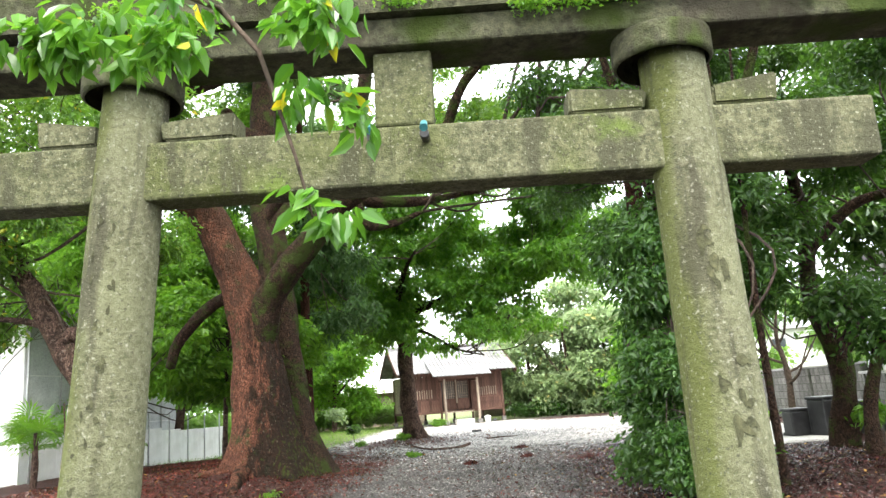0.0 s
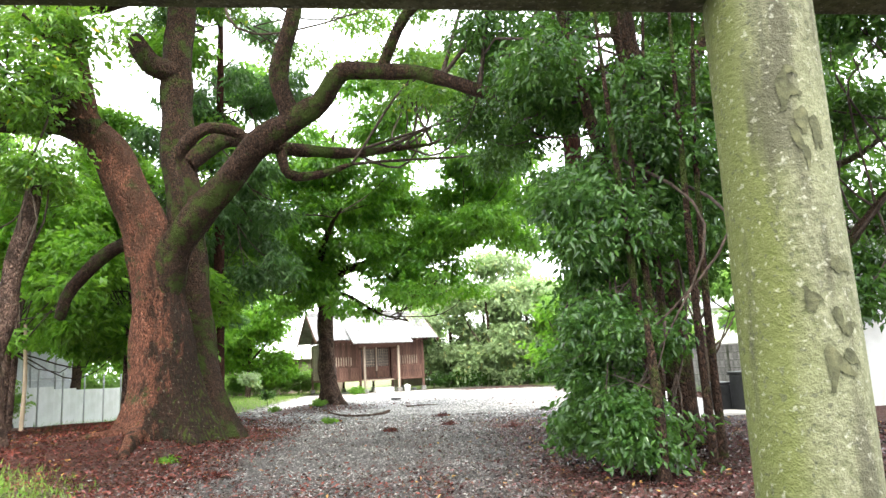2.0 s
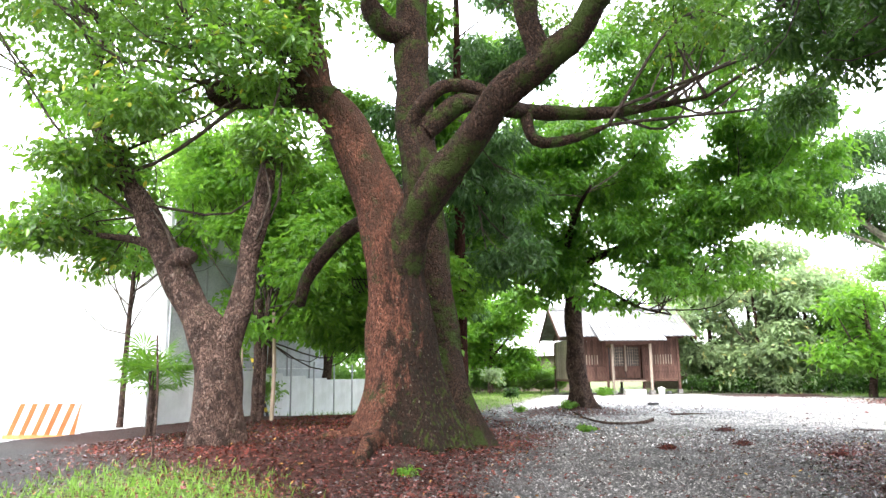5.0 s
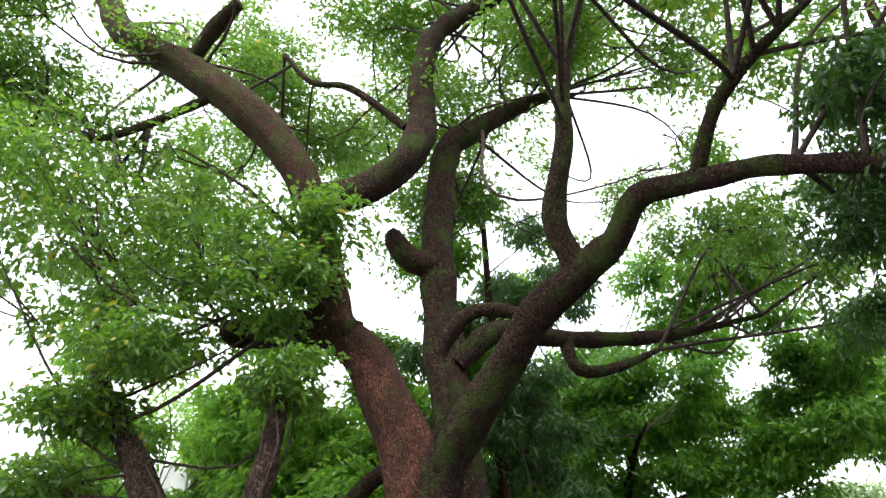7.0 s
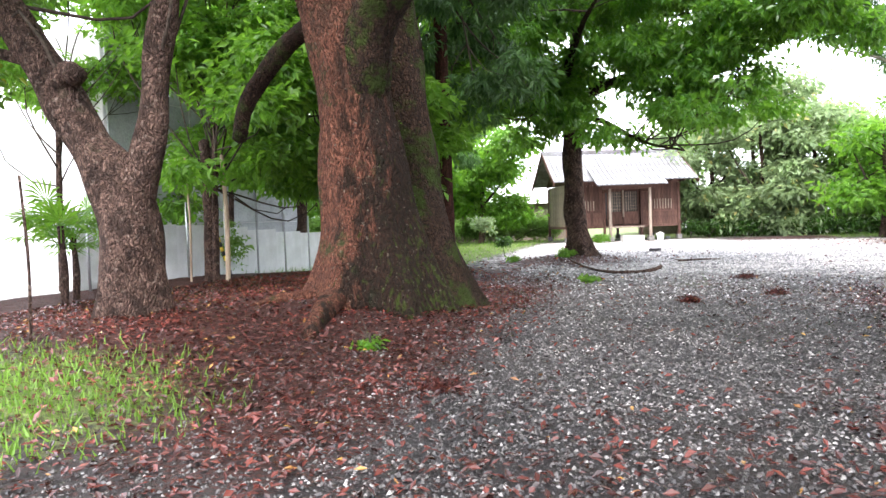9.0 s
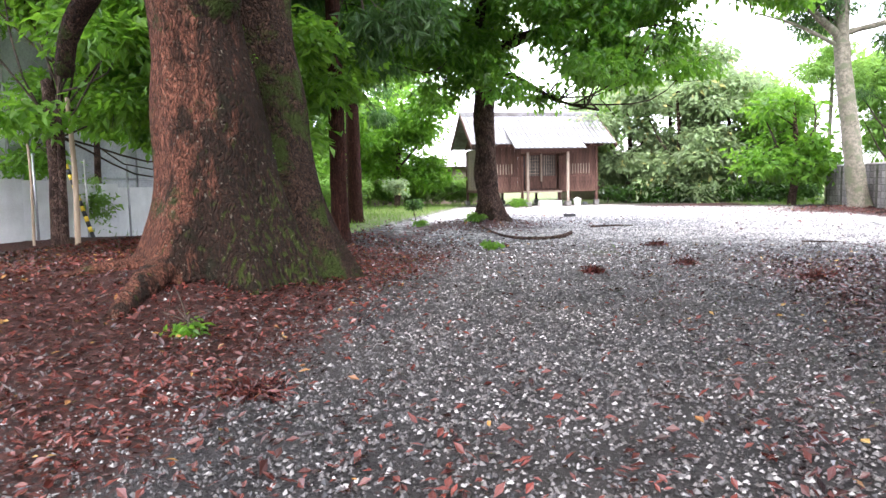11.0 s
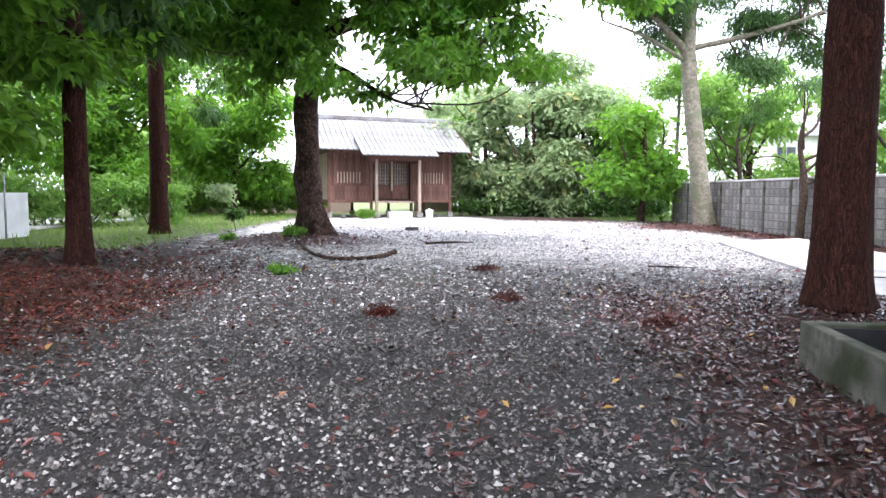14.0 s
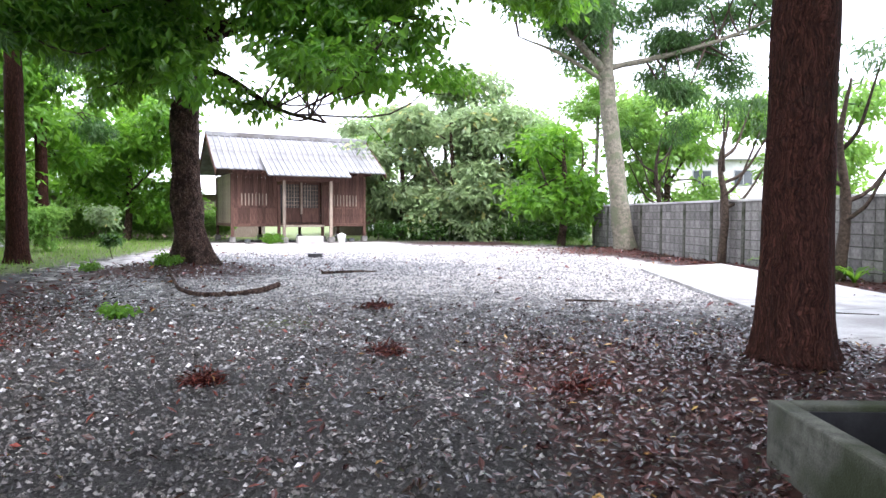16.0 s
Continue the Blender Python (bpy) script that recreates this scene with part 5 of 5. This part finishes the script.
def hedge(x0, y0, x1, y1, h, n, seed, leaf=None):
    o = thing("hedge", "loose green hedge with weeds at its foot", "hedge", x0, y0, gz(x0, y0))
    k = max(3, int(math.hypot(x1 - x0, y1 - y0) / 0.8))
    bl = [((x1 - x0) * i / k, (y1 - y0) * i / k, h * 0.5, 0.6, 0.6, h * 0.55) for i in range(k + 1)]
    part("leaves", leaf_cloud(bl, n, 0.22, seed, spread=0.2, shell=0.3), leaf or LEAF_FAR, o)
    tagged(part("branchwork", twigs_to(bl, [[(0, 0, 0), (x1 - x0, y1 - y0, 0)]], seed, 0.02, 2), TWIG, o), kind="stuff")


hedge(-17, 58, -7.5, 60, 2.2, 16000, 301)
hedge(1.8, 57.8, 13.5, 55.2, 1.3, 8000, 302, LEAF_DARK)
hedge(-24, 30, -19, 46, 2.5, 12000, 303)
hedge(-17, 39, -11.5, 45, 2.3, 9000, 304)


# ---- boundary wall on the east ----
def block_wall(name, label, a, b, h, end_dark=False):
    """A concrete block wall: courses of single blocks between posts, a coping on top."""
    a, b = Vector((*a, 0)), Vector((*b, 0))
    ln = (b - a).length
    ang = math.degrees(math.atan2((b - a).y, (b - a).x))
    w = thing(name, label, "wall", a.x, a.y, -0.1, ang, kind="structure")
    part("core", box(ln, 0.09, h, ln / 2, 0, 0, 0.0), CONCRETE_DARK, w, "dark joints of the wall")
    courses, cw = 7, 0.4
    ch = h / courses
    n = int(ln / cw)
    me = None
    for k in range(n):
        for c in range(courses):
            if me is None:
                ob = part("block", box(cw - 0.022, 0.13, ch - 0.022, 0, 0, 0, 0.008), CONCRETE, w)
                me = ob.data
            else:
                ob = part("block", me, CONCRETE, w)
            ob.matrix_basis = pose(cw * (k + 0.5), 0, c * ch + 0.011)
    part("coping", box(ln + 0.06, 0.22, 0.08, ln / 2, 0, h, 0.015), SLAB, w, "pale concrete coping")
    k = 0.0
    post = None
    while k <= ln:
        if post is None:
            ob = part("pier", box(0.16, 0.2, h, 0, 0, 0, 0.012), CONCRETE_DARK, w, "darker concrete pier")
            post = ob.data
        else:
            ob = part("pier", post, CONCRETE_DARK, w)
        ob.matrix_basis = pose(k, 0, 0.001)
        k += 2.0


block_wall("boundary_wall", "weathered grey concrete block wall with dark stains", (12.7, 26.2), (12.7, 50.2), 2.08)
block_wall("boundary_wall", "grey concrete block wall ending in a dark pier", (9.4, 17.4), (12.5, 26.0), 1.75)

# ---- concrete slab path ----
s = thing("concrete_path", "pale bare concrete path slab beside the gravel", "path", 0, 0, 0, kind="structure")
for k in range(6):
    bm = bmesh.new()
    t0, t1 = k / 6, (k + 0.985) / 6
    L = lambda t: Vector((5.9 + (8.48 - 5.9) * t, 21.0 + (34.2 - 21.0) * t, 0))
    R = lambda t: Vector((9.6 + (11.75 - 9.6) * t, 21.0 + (35.9 - 21.0) * t, 0))
    lo = [L(t0), R(t0), R(t1), L(t1)]
    vs = [bm.verts.new((p.x, p.y, -0.1)) for p in lo] + [bm.verts.new((p.x, p.y, 0.075)) for p in lo]
    for f in ((3, 2, 1, 0), (4, 5, 6, 7), (0, 1, 5, 4), (1, 2, 6, 5), (2, 3, 7, 6), (3, 0, 4, 7)):
        bm.faces.new([vs[i] for i in f])
    bmesh.ops.bevel(bm, geom=bm.edges[:], offset=0.012, segments=1, affect="EDGES")
    part("slab", bm, SLAB, s)


# ---- stone basin ----
def build_basin():
    ax, ay, bx, by = 3.19, 19.55, 2.9, 17.3
    ang = math.degrees(math.atan2(by - ay, bx - ax))
    ln = 4.0
    o = thing("stone_basin", "long low concrete basin with mossy rim, empty and dark inside", "basin", ax, ay, -0.02, ang)
    wd, hh, th = 1.6, 0.42, 0.12
    part("side", box(ln, th, hh, ln / 2, th / 2, 0, 0.015), CONCRETE_DARK, o)
    part("side", box(ln, th, hh, ln / 2, wd - th / 2, 0, 0.015), CONCRETE_DARK, o)
    part("end", box(th, wd - 2 * th - 0.004, hh, th / 2, wd / 2, 0, 0.015), CONCRETE_DARK, o)
    part("end", box(th, wd - 2 * th - 0.004, hh, ln - th / 2, wd / 2, 0, 0.015), CONCRETE_DARK, o)
    # Black floor and added black panels put the basin's inner shade into the colour.
    part("bottom", box(ln - 2 * th, wd - 2 * th, 0.08, ln / 2, wd / 2, 0.0, 0.0), BLACK, o, "wet basin floor, black for the shade inside")
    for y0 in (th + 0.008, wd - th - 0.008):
        part("shade_panel", box(ln - 2 * th - 0.04, 0.012, hh - 0.12, ln / 2, y0, 0.082, 0.0), BLACK, o, "added black panel over the wet inner face, for the shade inside")
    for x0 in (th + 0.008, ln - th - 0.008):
        part("shade_panel", box(0.012, wd - 2 * th - 0.04, hh - 0.12, x0, wd / 2, 0.082, 0.0), BLACK, o, "added black panel over the wet inner face, for the shade inside")


build_basin()
rk = bmesh.new()
bmesh.ops.create_icosphere(rk, subdivisions=4, radius=1)
for v in rk.verts:
    n = noise.noise(v.co * 1.3) * 0.28 + noise.noise(v.co * 3.1) * 0.1
    v.co = Vector((v.co.x * 0.62, v.co.y * 0.55, v.co.z * 0.38)) * (1 + n)
for f in rk.faces:
    f.smooth = True
o = thing("boulder", "rounded grey boulder lying in the basin", "rock", 3.85, 18.15, 0.26)
part("stone", rk, ROCK, o)
o = thing("water_pipe", "short dark square post standing in the basin", "post", 4.1, 18.75, 0.06)
part("post", box(0.16, 0.16, 0.62, 0, 0, 0, 0.015), CONCRETE_DARK, o)


# ---- plants at the wall ----
def strap_plant(x, y, n, ln, seed, label="clump of long arching strap leaves"):
    o = thing("strap_plant", label, "plant", x, y, gz(x, y))
    rs = np.random.RandomState(seed)
    for k in range(n):
        a, q = rs.rand() * 6.28, ln * (0.7 + 0.5 * rs.rand())
        d, sd = np.array((math.cos(a), math.sin(a), 0)), np.array((-math.sin(a), math.cos(a), 0))
        co = []
        for i in range(6):
            t = i / 5
            c = d * q * t * 0.8 + np.array((0, 0, 1)) * q * (1.1 * t - 0.85 * t * t)
            w = 0.035 * (1 - t ** 3) + 0.003
            co += [c - sd * w, c + sd * w]
        part("leaf", flat_mesh("leaf", co, [(2 * i, 2 * i + 1, 2 * i + 3, 2 * i + 2) for i in range(5)], True), LEAF_FRESH, o)


for k, (x, y) in enumerate(((11.6, 26.5), (11.9, 28.2), (11.3, 25.0), (12.0, 30.4), (12.0, 33.5), (11.7, 23.6), (12.4, 51.5), (13.8, 52.4))):
    strap_plant(x, y, 22, 0.95, 400 + k)


def small_plant(x, y, h, n, seed, label, leaf=None, size=0.12):
    o = thing("small_plant", label, "plant", x, y, gz(x, y) - 0.01)
    bl = [(0, 0, h * 0.75, h * 0.32, h * 0.32, h * 0.28)] if h > 0.5 else [(0, 0, h * 0.5, h * 1.1, h * 0.9, h * 0.5)]
    tagged(part("branchwork", twigs_to(bl, [[(0, 0, 0), (0.02, 0, h * 0.3)]], seed, 0.012, 5), TWIG, o), kind="stuff")
    part("leaves", leaf_cloud(bl, n, size, seed, per=12, spread=0.06 + 0.05 * h, shell=0.2), leaf or LEAF_FRESH, o)


small_plant(-9.4, 45.0, 1.9, 700, 411, "young leafy seedling on the grass edge", LEAF_HAZY, 0.2)
small_plant(-7.3, 39.7, 0.9, 400, 412, "dark leafy seedling at the edge of the gravel", LEAF_DARK, 0.18)
small_plant(-2.65, 26.1, 0.22, 260, 413, "low green weed in the gravel", LEAF_FRESH, 0.1)
small_plant(-4.6, 16.4, 0.16, 120, 414, "small green weed by the camphor root", LEAF_FRESH, 0.1)
small_plant(-3.95, 33.6, 0.4, 300, 415, "green weeds at the foot of the tree", LEAF_FRESH, 0.12)
small_plant(8.2, 17.4, 1.0, 500, 416, "bright green seedling before the dark trunks", LEAF_FRESH, 0.16)
small_plant(-5.9, 34, 0.3, 250, 417, "small weeds in the litter", LEAF_FRESH, 0.1)

# ---- fallen things on the gravel ----
def stick(points, r, seed, label):
    p0 = np.array((points[0][0], points[0][1], gz(*points[0][:2])))
    o = thing("fallen_branch", label, "branch", *p0)
    ps = [tuple(np.array((x, y, gz(x, y) + dz)) - p0) for x, y, dz in points]
    part("stem", tube(ps, [r * (1 - 0.6 * i / (len(ps) - 1)) for i in range(len(ps))], 8, 0.1, 0.1, seed=seed), BARK_GREY, o)


stick([(-0.86, 29.9, 0.1), (-1.2, 29.2, 0.05), (-1.9, 28.5, 0.05), (-2.6, 29.4, 0.05), (-3.2, 31.2, 0.07), (-3.7, 32.7, 0.06)], 0.06, 1, "long bent grey fallen branch on the gravel")
stick([(-0.2, 33.5, 0.04), (0.6, 33.6, 0.05), (1.2, 33.9, 0.03)], 0.04, 2, "thin dead branch on the gravel")
stick([(4.3, 27.4, 0.03), (4.7, 27.2, 0.04), (5.2, 27.3, 0.02)], 0.025, 3, "thin twig on the gravel")
stick([(6.9, 26.0, 0.08), (7.6, 25.3, 0.09), (8.3, 25.0, 0.08)], 0.02, 4, "twig on the concrete path")
stick([(2.4, 17.8, 0.03), (2.2, 17.4, 0.04), (2.0, 17.3, 0.02)], 0.02, 5, "thin twig in the litter")
stick([(11.0, 40.2, 0.05), (11.8, 40.0, 0.08), (12.3, 40.4, 0.04)], 0.06, 6, "dead branch by the pale tree")
rt = random.Random(9)
for k in range(40):
    x, y, a = rt.uniform(-4, 5), rt.uniform(9, 26), rt.uniform(0, 6.28)
    ln = rt.uniform(0.12, 0.4)
    stick([(x, y, 0.012), (x + ln * 0.5 * math.cos(a), y + ln * 0.5 * math.sin(a), 0.03), (x + ln * math.cos(a + 0.3), y + ln * math.sin(a + 0.3), 0.012)], rt.uniform(0.006, 0.012), 20 + k, "small dry twig on the gravel")
for x, y, r, sd in ((1.05, 23.1, 0.28, 1), (1.05, 26.9, 0.3, 2), (-3.3, 15.0, 0.35, 3), (2.6, 21.4, 0.3, 4), (-0.6, 21.9, 0.16, 5)):
    o = thing("leaf_heap", "small heap of reddish dead cedar leaves", "leaves", x, y, gz(x, y))
    part("leaves", leaf_cloud([(0, 0, 0.04, r, r * 0.7, 0.05)], 500, 0.09, 500 + sd, per=10, spread=0.05, droop=0.0, slim=0.25, shell=0.1), LITTER, o)
o = thing("black_block", "small flat black block lying on the gravel", "block", -0.8, 40.5, gz(-0.8, 40.5), 8)
part("block", box(0.5, 0.22, 0.14, 0, 0, 0, 0.02), BLACK, o)


# ---- west side: barrier, palm, stakes, site fence and buildings ----
def barrier(x, y, rz, w=1.9):
    o = thing("barrier", "orange and white striped site barrier", "barrier", x, y, gz(x, y), rz)
    part("board", box(w, 0.04, 0.75, 0, 0, 0.1, 0.008), WHITE, o)
    for k in range(6):
        bm = bmesh.new()
        x0 = -w / 2 + 0.05 + k * w / 6
        vs = [bm.verts.new(p) for p in ((x0, -0.024, 0.12), (x0 + 0.14, -0.024, 0.12), (min(x0 + 0.44, w / 2), -0.024, 0.83), (min(x0 + 0.3, w / 2 - 0.02), -0.024, 0.83))]
        bm.faces.new(vs)
        bmesh.ops.solidify(bm, geom=bm.faces[:], thickness=0.004)
        part("stripe", bm, ORANGE, o, "orange diagonal stripe")
    part("rail", box(w + 0.1, 0.05, 0.1, 0, 0, 0.03, 0.01), ORANGE, o)
    for s in (-1, 1):
        part("leg", rod((s * w * 0.42, 0.12, 0), (s * w * 0.42, 0.03, 1.3), 0.02), STEEL, o)


barrier(-14.35, 19.0, 8)
barrier(-16.35, 18.7, 8)


def fan_palm(x, y, h, seed, label):
    z = gz(x, y)
    o = thing("fan_palm", label, "palm", x, y, z)
    part("trunk", tube([(0, 0, 0), (0.03, 0, h * 0.4), (0, 0, h * 0.8)], [0.07, 0.06, 0.05], 10, 0.1, 0.15), BARK_GREY, o)
    rs = np.random.RandomState(seed)
    for k in range(20):
        a, el = rs.rand() * 6.28, rs.uniform(-0.1, 1.1)
        d = np.array((math.cos(a) * math.cos(el), math.sin(a) * math.cos(el), math.sin(el)))
        foot = np.array((0, 0, h * rs.uniform(0.55, 0.85)))
        hub = foot + d * 0.55
        st = part("stalk", tube([tuple(foot), tuple((foot + hub) / 2 + (0, 0, 0.04)), tuple(hub)], [0.012, 0.01, 0.008], 5, 0.2), LEAF_FRESH, o)
        side = np.cross(d, (0, 0, 1))
        side /= np.linalg.norm(side)
        up = np.cross(side, d)
        co, f = [], []
        for j in range(13):
            q = radians(-105 + 210 * j / 12)
            e = d * math.cos(q) + side * math.sin(q)
            ln = 0.62 * (0.8 + 0.2 * math.cos(q))
            w = np.cross(e, up) * 0.028
            b = len(co)
            co += [hub, hub + e * ln * 0.5 - w + up * 0.02, hub + e * ln - (0, 0, 0.1), hub + e * ln * 0.5 + w + up * 0.02]
            f += [(b, b + 1, b + 2, b + 3)]
        part("fan", flat_mesh("fan", co, f), LEAF_FRESH, st)


fan_palm(-11.0, 18.4, 1.7, 1, "bright green fan palm on the bank")
fan_palm(-11.7, 19.4, 1.5, 2, "fan palm with drooping fans beside the barrier")
for k, (x, y, h, r, m, label) in enumerate(((-8.2, 15.0, 2.0, 0.02, BARK_GREY, "thin crooked stake on the grass bank"), (-11.4, 23.3, 3.4, 0.17, BARK_GREY, "old grey dead trunk standing upright"), (-10.75, 23.0, 3.0, 0.06, WOOD_PALE, "pale bare slender stem"), (-11.75, 23.0, 3.0, 0.03, WOOD_PALE, "thin pale wooden stake on the bank"))):
    o = thing("stake", label, "stake", x, y, gz(x, y) - 0.05)
    part("stem", tube([(0, 0, 0), (0.04, 0, h * 0.5), (-0.02, 0, h)], [r, r * 0.9, r * 0.75], 10, 0.15, 0.06, seed=k), m, o)
o = thing("guy_guard", "yellow and black striped guy wire guard", "cable guard", -12.6, 26.0, gz(-12.6, 26.0))
for k in range(14):
    a, b = Vector((-0.045 * k, 0, 0.13 * k)), Vector((-0.045 * (k + 1), 0, 0.13 * (k + 1) - 0.002))
    part("band", rod(a, b, 0.05, sides=12), YELLOW if k % 2 else BLACK, o)
o = thing("bush", "dark clipped bush beside the striped guard", "bush", -13.4, 26.8, gz(-13.4, 26.8))
part("leaves", leaf_cloud([(0, 0, 0.9, 0.8, 0.7, 0.95)], 3500, 0.14, 520, spread=0.14, shell=0.3), LEAF_FAR, o)
tagged(part("branchwork", twigs_to([(0, 0, 0.9, 0.7, 0.6, 0.8)], [[(0, 0, 0), (0, 0, 0.3)]], 521, 0.02), TWIG, o), kind="stuff")

f = thing("site_fence", "white panel site fence behind the trees", "fence", 0, 0, 0, kind="")
pa, pb = Vector((-13.2, 21.0, 0)), Vector((-13.0, 36.3, 0))
for k in range(9):
    c = pa + (pb - pa) * ((k + 0.5) / 9)
    g = gz(c.x, c.y)
    ang = math.degrees(math.atan2((pb - pa).y, (pb - pa).x))
    p = part("panel", box(1.72, 0.05, 1.75, 0, 0, 0, 0.01), WHITE, f)
    p.matrix_basis = pose(c.x, c.y, g - 0.35, 0, 0, ang)
    q = part("post", rod((0, 0, 0), (0, 0, 2.1), 0.03), STEEL, f)
    q.matrix_basis = pose(c.x + 0.3, c.y - 0.8, g - 0.1)


def house(name, label, x, y, sx, sy, h, rz, wall, roof, storeys, seed, roof_h=1.2):
    o = thing(name, label, "building", x, y, -0.1, rz)
    part("wall", box(sx, sy, h, 0, 0, 0, 0.03), wall, o)
    b = bmesh.new()
    vs = [b.verts.new(p) for p in ((-sx / 2 - 0.5, -sy / 2 - 0.5, h), (sx / 2 + 0.5, -sy / 2 - 0.5, h), (sx / 2 + 0.5, sy / 2 + 0.5, h), (-sx / 2 - 0.5, sy / 2 + 0.5, h), (-sx / 2 + 0.6, 0, h + roof_h), (sx / 2 - 0.6, 0, h + roof_h))]
    for q in ((3, 2, 1, 0), (0, 1, 5, 4), (2, 3, 4, 5), (1, 2, 5), (3, 0, 4)):
        b.faces.new([vs[i] for i in q])
    part("roof", b, roof, o)
    for st in range(storeys):
        n = max(2, int(sx / 2.6))
        for k in range(n):
            xx = -sx / 2 + sx * (k + 0.5) / n
            zz = h / storeys * st + 1.0
            w = part("window", box(1.3, 0.06, 1.1, xx, -sy / 2 - 0.02, zz, 0.01), STEEL, o)
            part("pane", box(0.55, 0.03, 0.95, xx - 0.3, -sy / 2 - 0.055, zz + 0.07, 0.004), GLASS, w)
            part("pane", box(0.55, 0.03, 0.95, xx + 0.3, -sy / 2 - 0.055, zz + 0.07, 0.004), GLASS, w)
    return o


house("house", "low house with pale metal roof beyond the hedge", -13.5, 66, 15, 7, 2.9, 6, WOOD_GREY, WHITE, 1, 1, 2.2)
house("house", "low house with pale roof behind the hall", 4.5, 72, 12, 7, 3.0, 0, WOOD_GREY, WHITE, 1, 2, 2.0)
house("white_house", "white plastered house beyond the boundary wall", 17.5, 24.5, 7, 9, 5.2, 70, WHITE, WHITE, 2, 3, 0.6)
house("house", "pale two-storey house beyond the wall", 27, 66, 11, 8, 5.6, -15, WHITE, ROOF, 2, 4)
house("white_building", "plain white building across the road", -31, 33, 16, 8, 8.0, 62, WHITE, WHITE, 0, 5, 0.4)
# building wrapped in grey scaffold sheets
o = thing("sheeted_building", "building wrapped in grey scaffold sheets", "building", -15.6, 30.5, -0.1, 84)
part("core", box(10, 5, 7.6, 0, 2.6, 0, 0.02), WHITE, o)
for k in range(6):
    for st in range(4):
        part("sheet", box(1.64, 0.03, 1.86, -4.2 + 1.68 * k, -0.05, 0.1 + 1.9 * st, 0.006), NET, o)
for k in range(7):
    part("scaffold_pole", rod((-5.04 + 1.68 * k, -0.12, 0), (-5.04 + 1.68 * k, -0.12, 8.2), 0.025), STEEL, o)
o = thing("road", "pale road surface beyond the barrier", "road", -24, 18, 0.0, kind="structure")
part("surface", box(14, 60, 0.1, 2.4, 0, 0.03, 0.0), SLAB, o)


# ---- bins under the trees by the east wall ----
def bin_(x, y, h, w, rz, label):
    o = thing("rubbish_bin", label, "bin", x, y, gz(x, y), rz)
    part("body", box(w, w * 0.85, h, 0, 0, 0.06, 0.05), BLACK, o)
    part("lid", box(w * 1.06, w * 0.92, 0.08, 0, 0, h + 0.062, 0.03), BLACK, o)
    for s in (-1, 1):
        part("wheel", rod((s * w * 0.4, w * 0.4, 0.08), (s * w * 0.5, w * 0.4, 0.08), 0.08), BLACK, o)


bin_(9.6, 22.6, 1.0, 0.75, 20, "black plastic rubbish bin under the trees")
bin_(10.5, 22.8, 0.8, 0.9, 30, "low black plastic bin by the wall")
bin_(8.9, 23.0, 0.7, 0.6, 10, "small black bin with a yellow sticker")
o = thing("crate", "small pale wooden crate by the wall", "crate", 9.6, 19.0, gz(9.6, 19.0), 20)
part("board", box(0.6, 0.4, 0.14, 0, 0, 0, 0.01), WOOD_PALE, o)
part("board", box(0.6, 0.4, 0.12, 0.02, 0, 0.145, 0.01), WOOD_PALE, o)


# ---- leaves hanging before the gate, from a branch of the roadside tree ----
HANG = [(-2.4, 3.4, 3.4), (-1.3, 3.45, 3.35), (-0.66, 3.5, 3.15), (-0.48, 3.5, 2.8), (-0.38, 3.5, 2.42)]
hang_z = gz(-4.6, 2.6)
o = tree("roadside_tree", "leafy roadside tree with a spray hanging before the gate",
         [(-4.6, 2.6, hang_z - 0.05, 0.16), (-4.5, 2.6, 1.6, 0.13), (-4.3, 2.7, 3.0, 0.11), (-4.2, 2.8, 4.6, 0.06)],
         [[(-4.4, 2.7, 2.8, 0.07), (-3.4, 3.0, 3.4, 0.035)] + [(*p, r) for p, r in zip(HANG, (0.02, 0.012, 0.009, 0.007, 0.004))]],
         [], 0, 0.1, BARK_GREY, TWIG, LEAF_FRESH, 600)
base = np.array((-4.6, 2.6, hang_z - 0.05))
bl = [(-1.3, 3.5, 3.1, 0.16, 0.1, 0.07), (-1.1, 3.45, 3.06, 0.15, 0.1, 0.08), (-0.95, 3.5, 3.05, 0.12, 0.1, 0.08), (-0.8, 3.4, 3.02, 0.12, 0.1, 0.08), (-0.7, 3.5, 2.98, 0.06, 0.06, 0.08), (-0.34, 3.5, 3.06, 0.1, 0.08, 0.05), (-0.42, 3.5, 2.84, 0.07, 0.08, 0.08), (-0.3, 3.5, 2.82, 0.1, 0.08, 0.05), (-0.2, 3.5, 2.74, 0.06, 0.06, 0.06), (-0.38, 3.5, 2.5, 0.06, 0.06, 0.05), (-0.3, 3.5, 2.42, 0.07, 0.06, 0.06), (-1.1, 3.5, 3.17, 0.2, 0.12, 0.05), (-0.8, 3.5, 3.16, 0.14, 0.1, 0.06), (-0.35, 3.5, 3.14, 0.2, 0.1, 0.04)]
part("hanging_leaves", leaf_cloud([tuple(np.array(b[:3]) - base) + b[3:] for b in bl], 560, 0.085, 601, per=6, spread=0.035, droop=0.9, slim=0.45, shell=0.3, fold=True), LEAF_HANG, o, "fresh green pointed leaves, a few yellow")
up = [(-4.2, 2.8, 4.6, 1.2, 1.2, 0.8), (-3.0, 2.6, 4.9, 1.0, 1.0, 0.6), (-5.2, 3.0, 4.2, 1.0, 1.0, 0.7)]
part("crown", leaf_cloud([tuple(np.array(b[:3]) - base) + b[3:] for b in up], 4000, 0.1, 602), LEAF_FRESH, o)
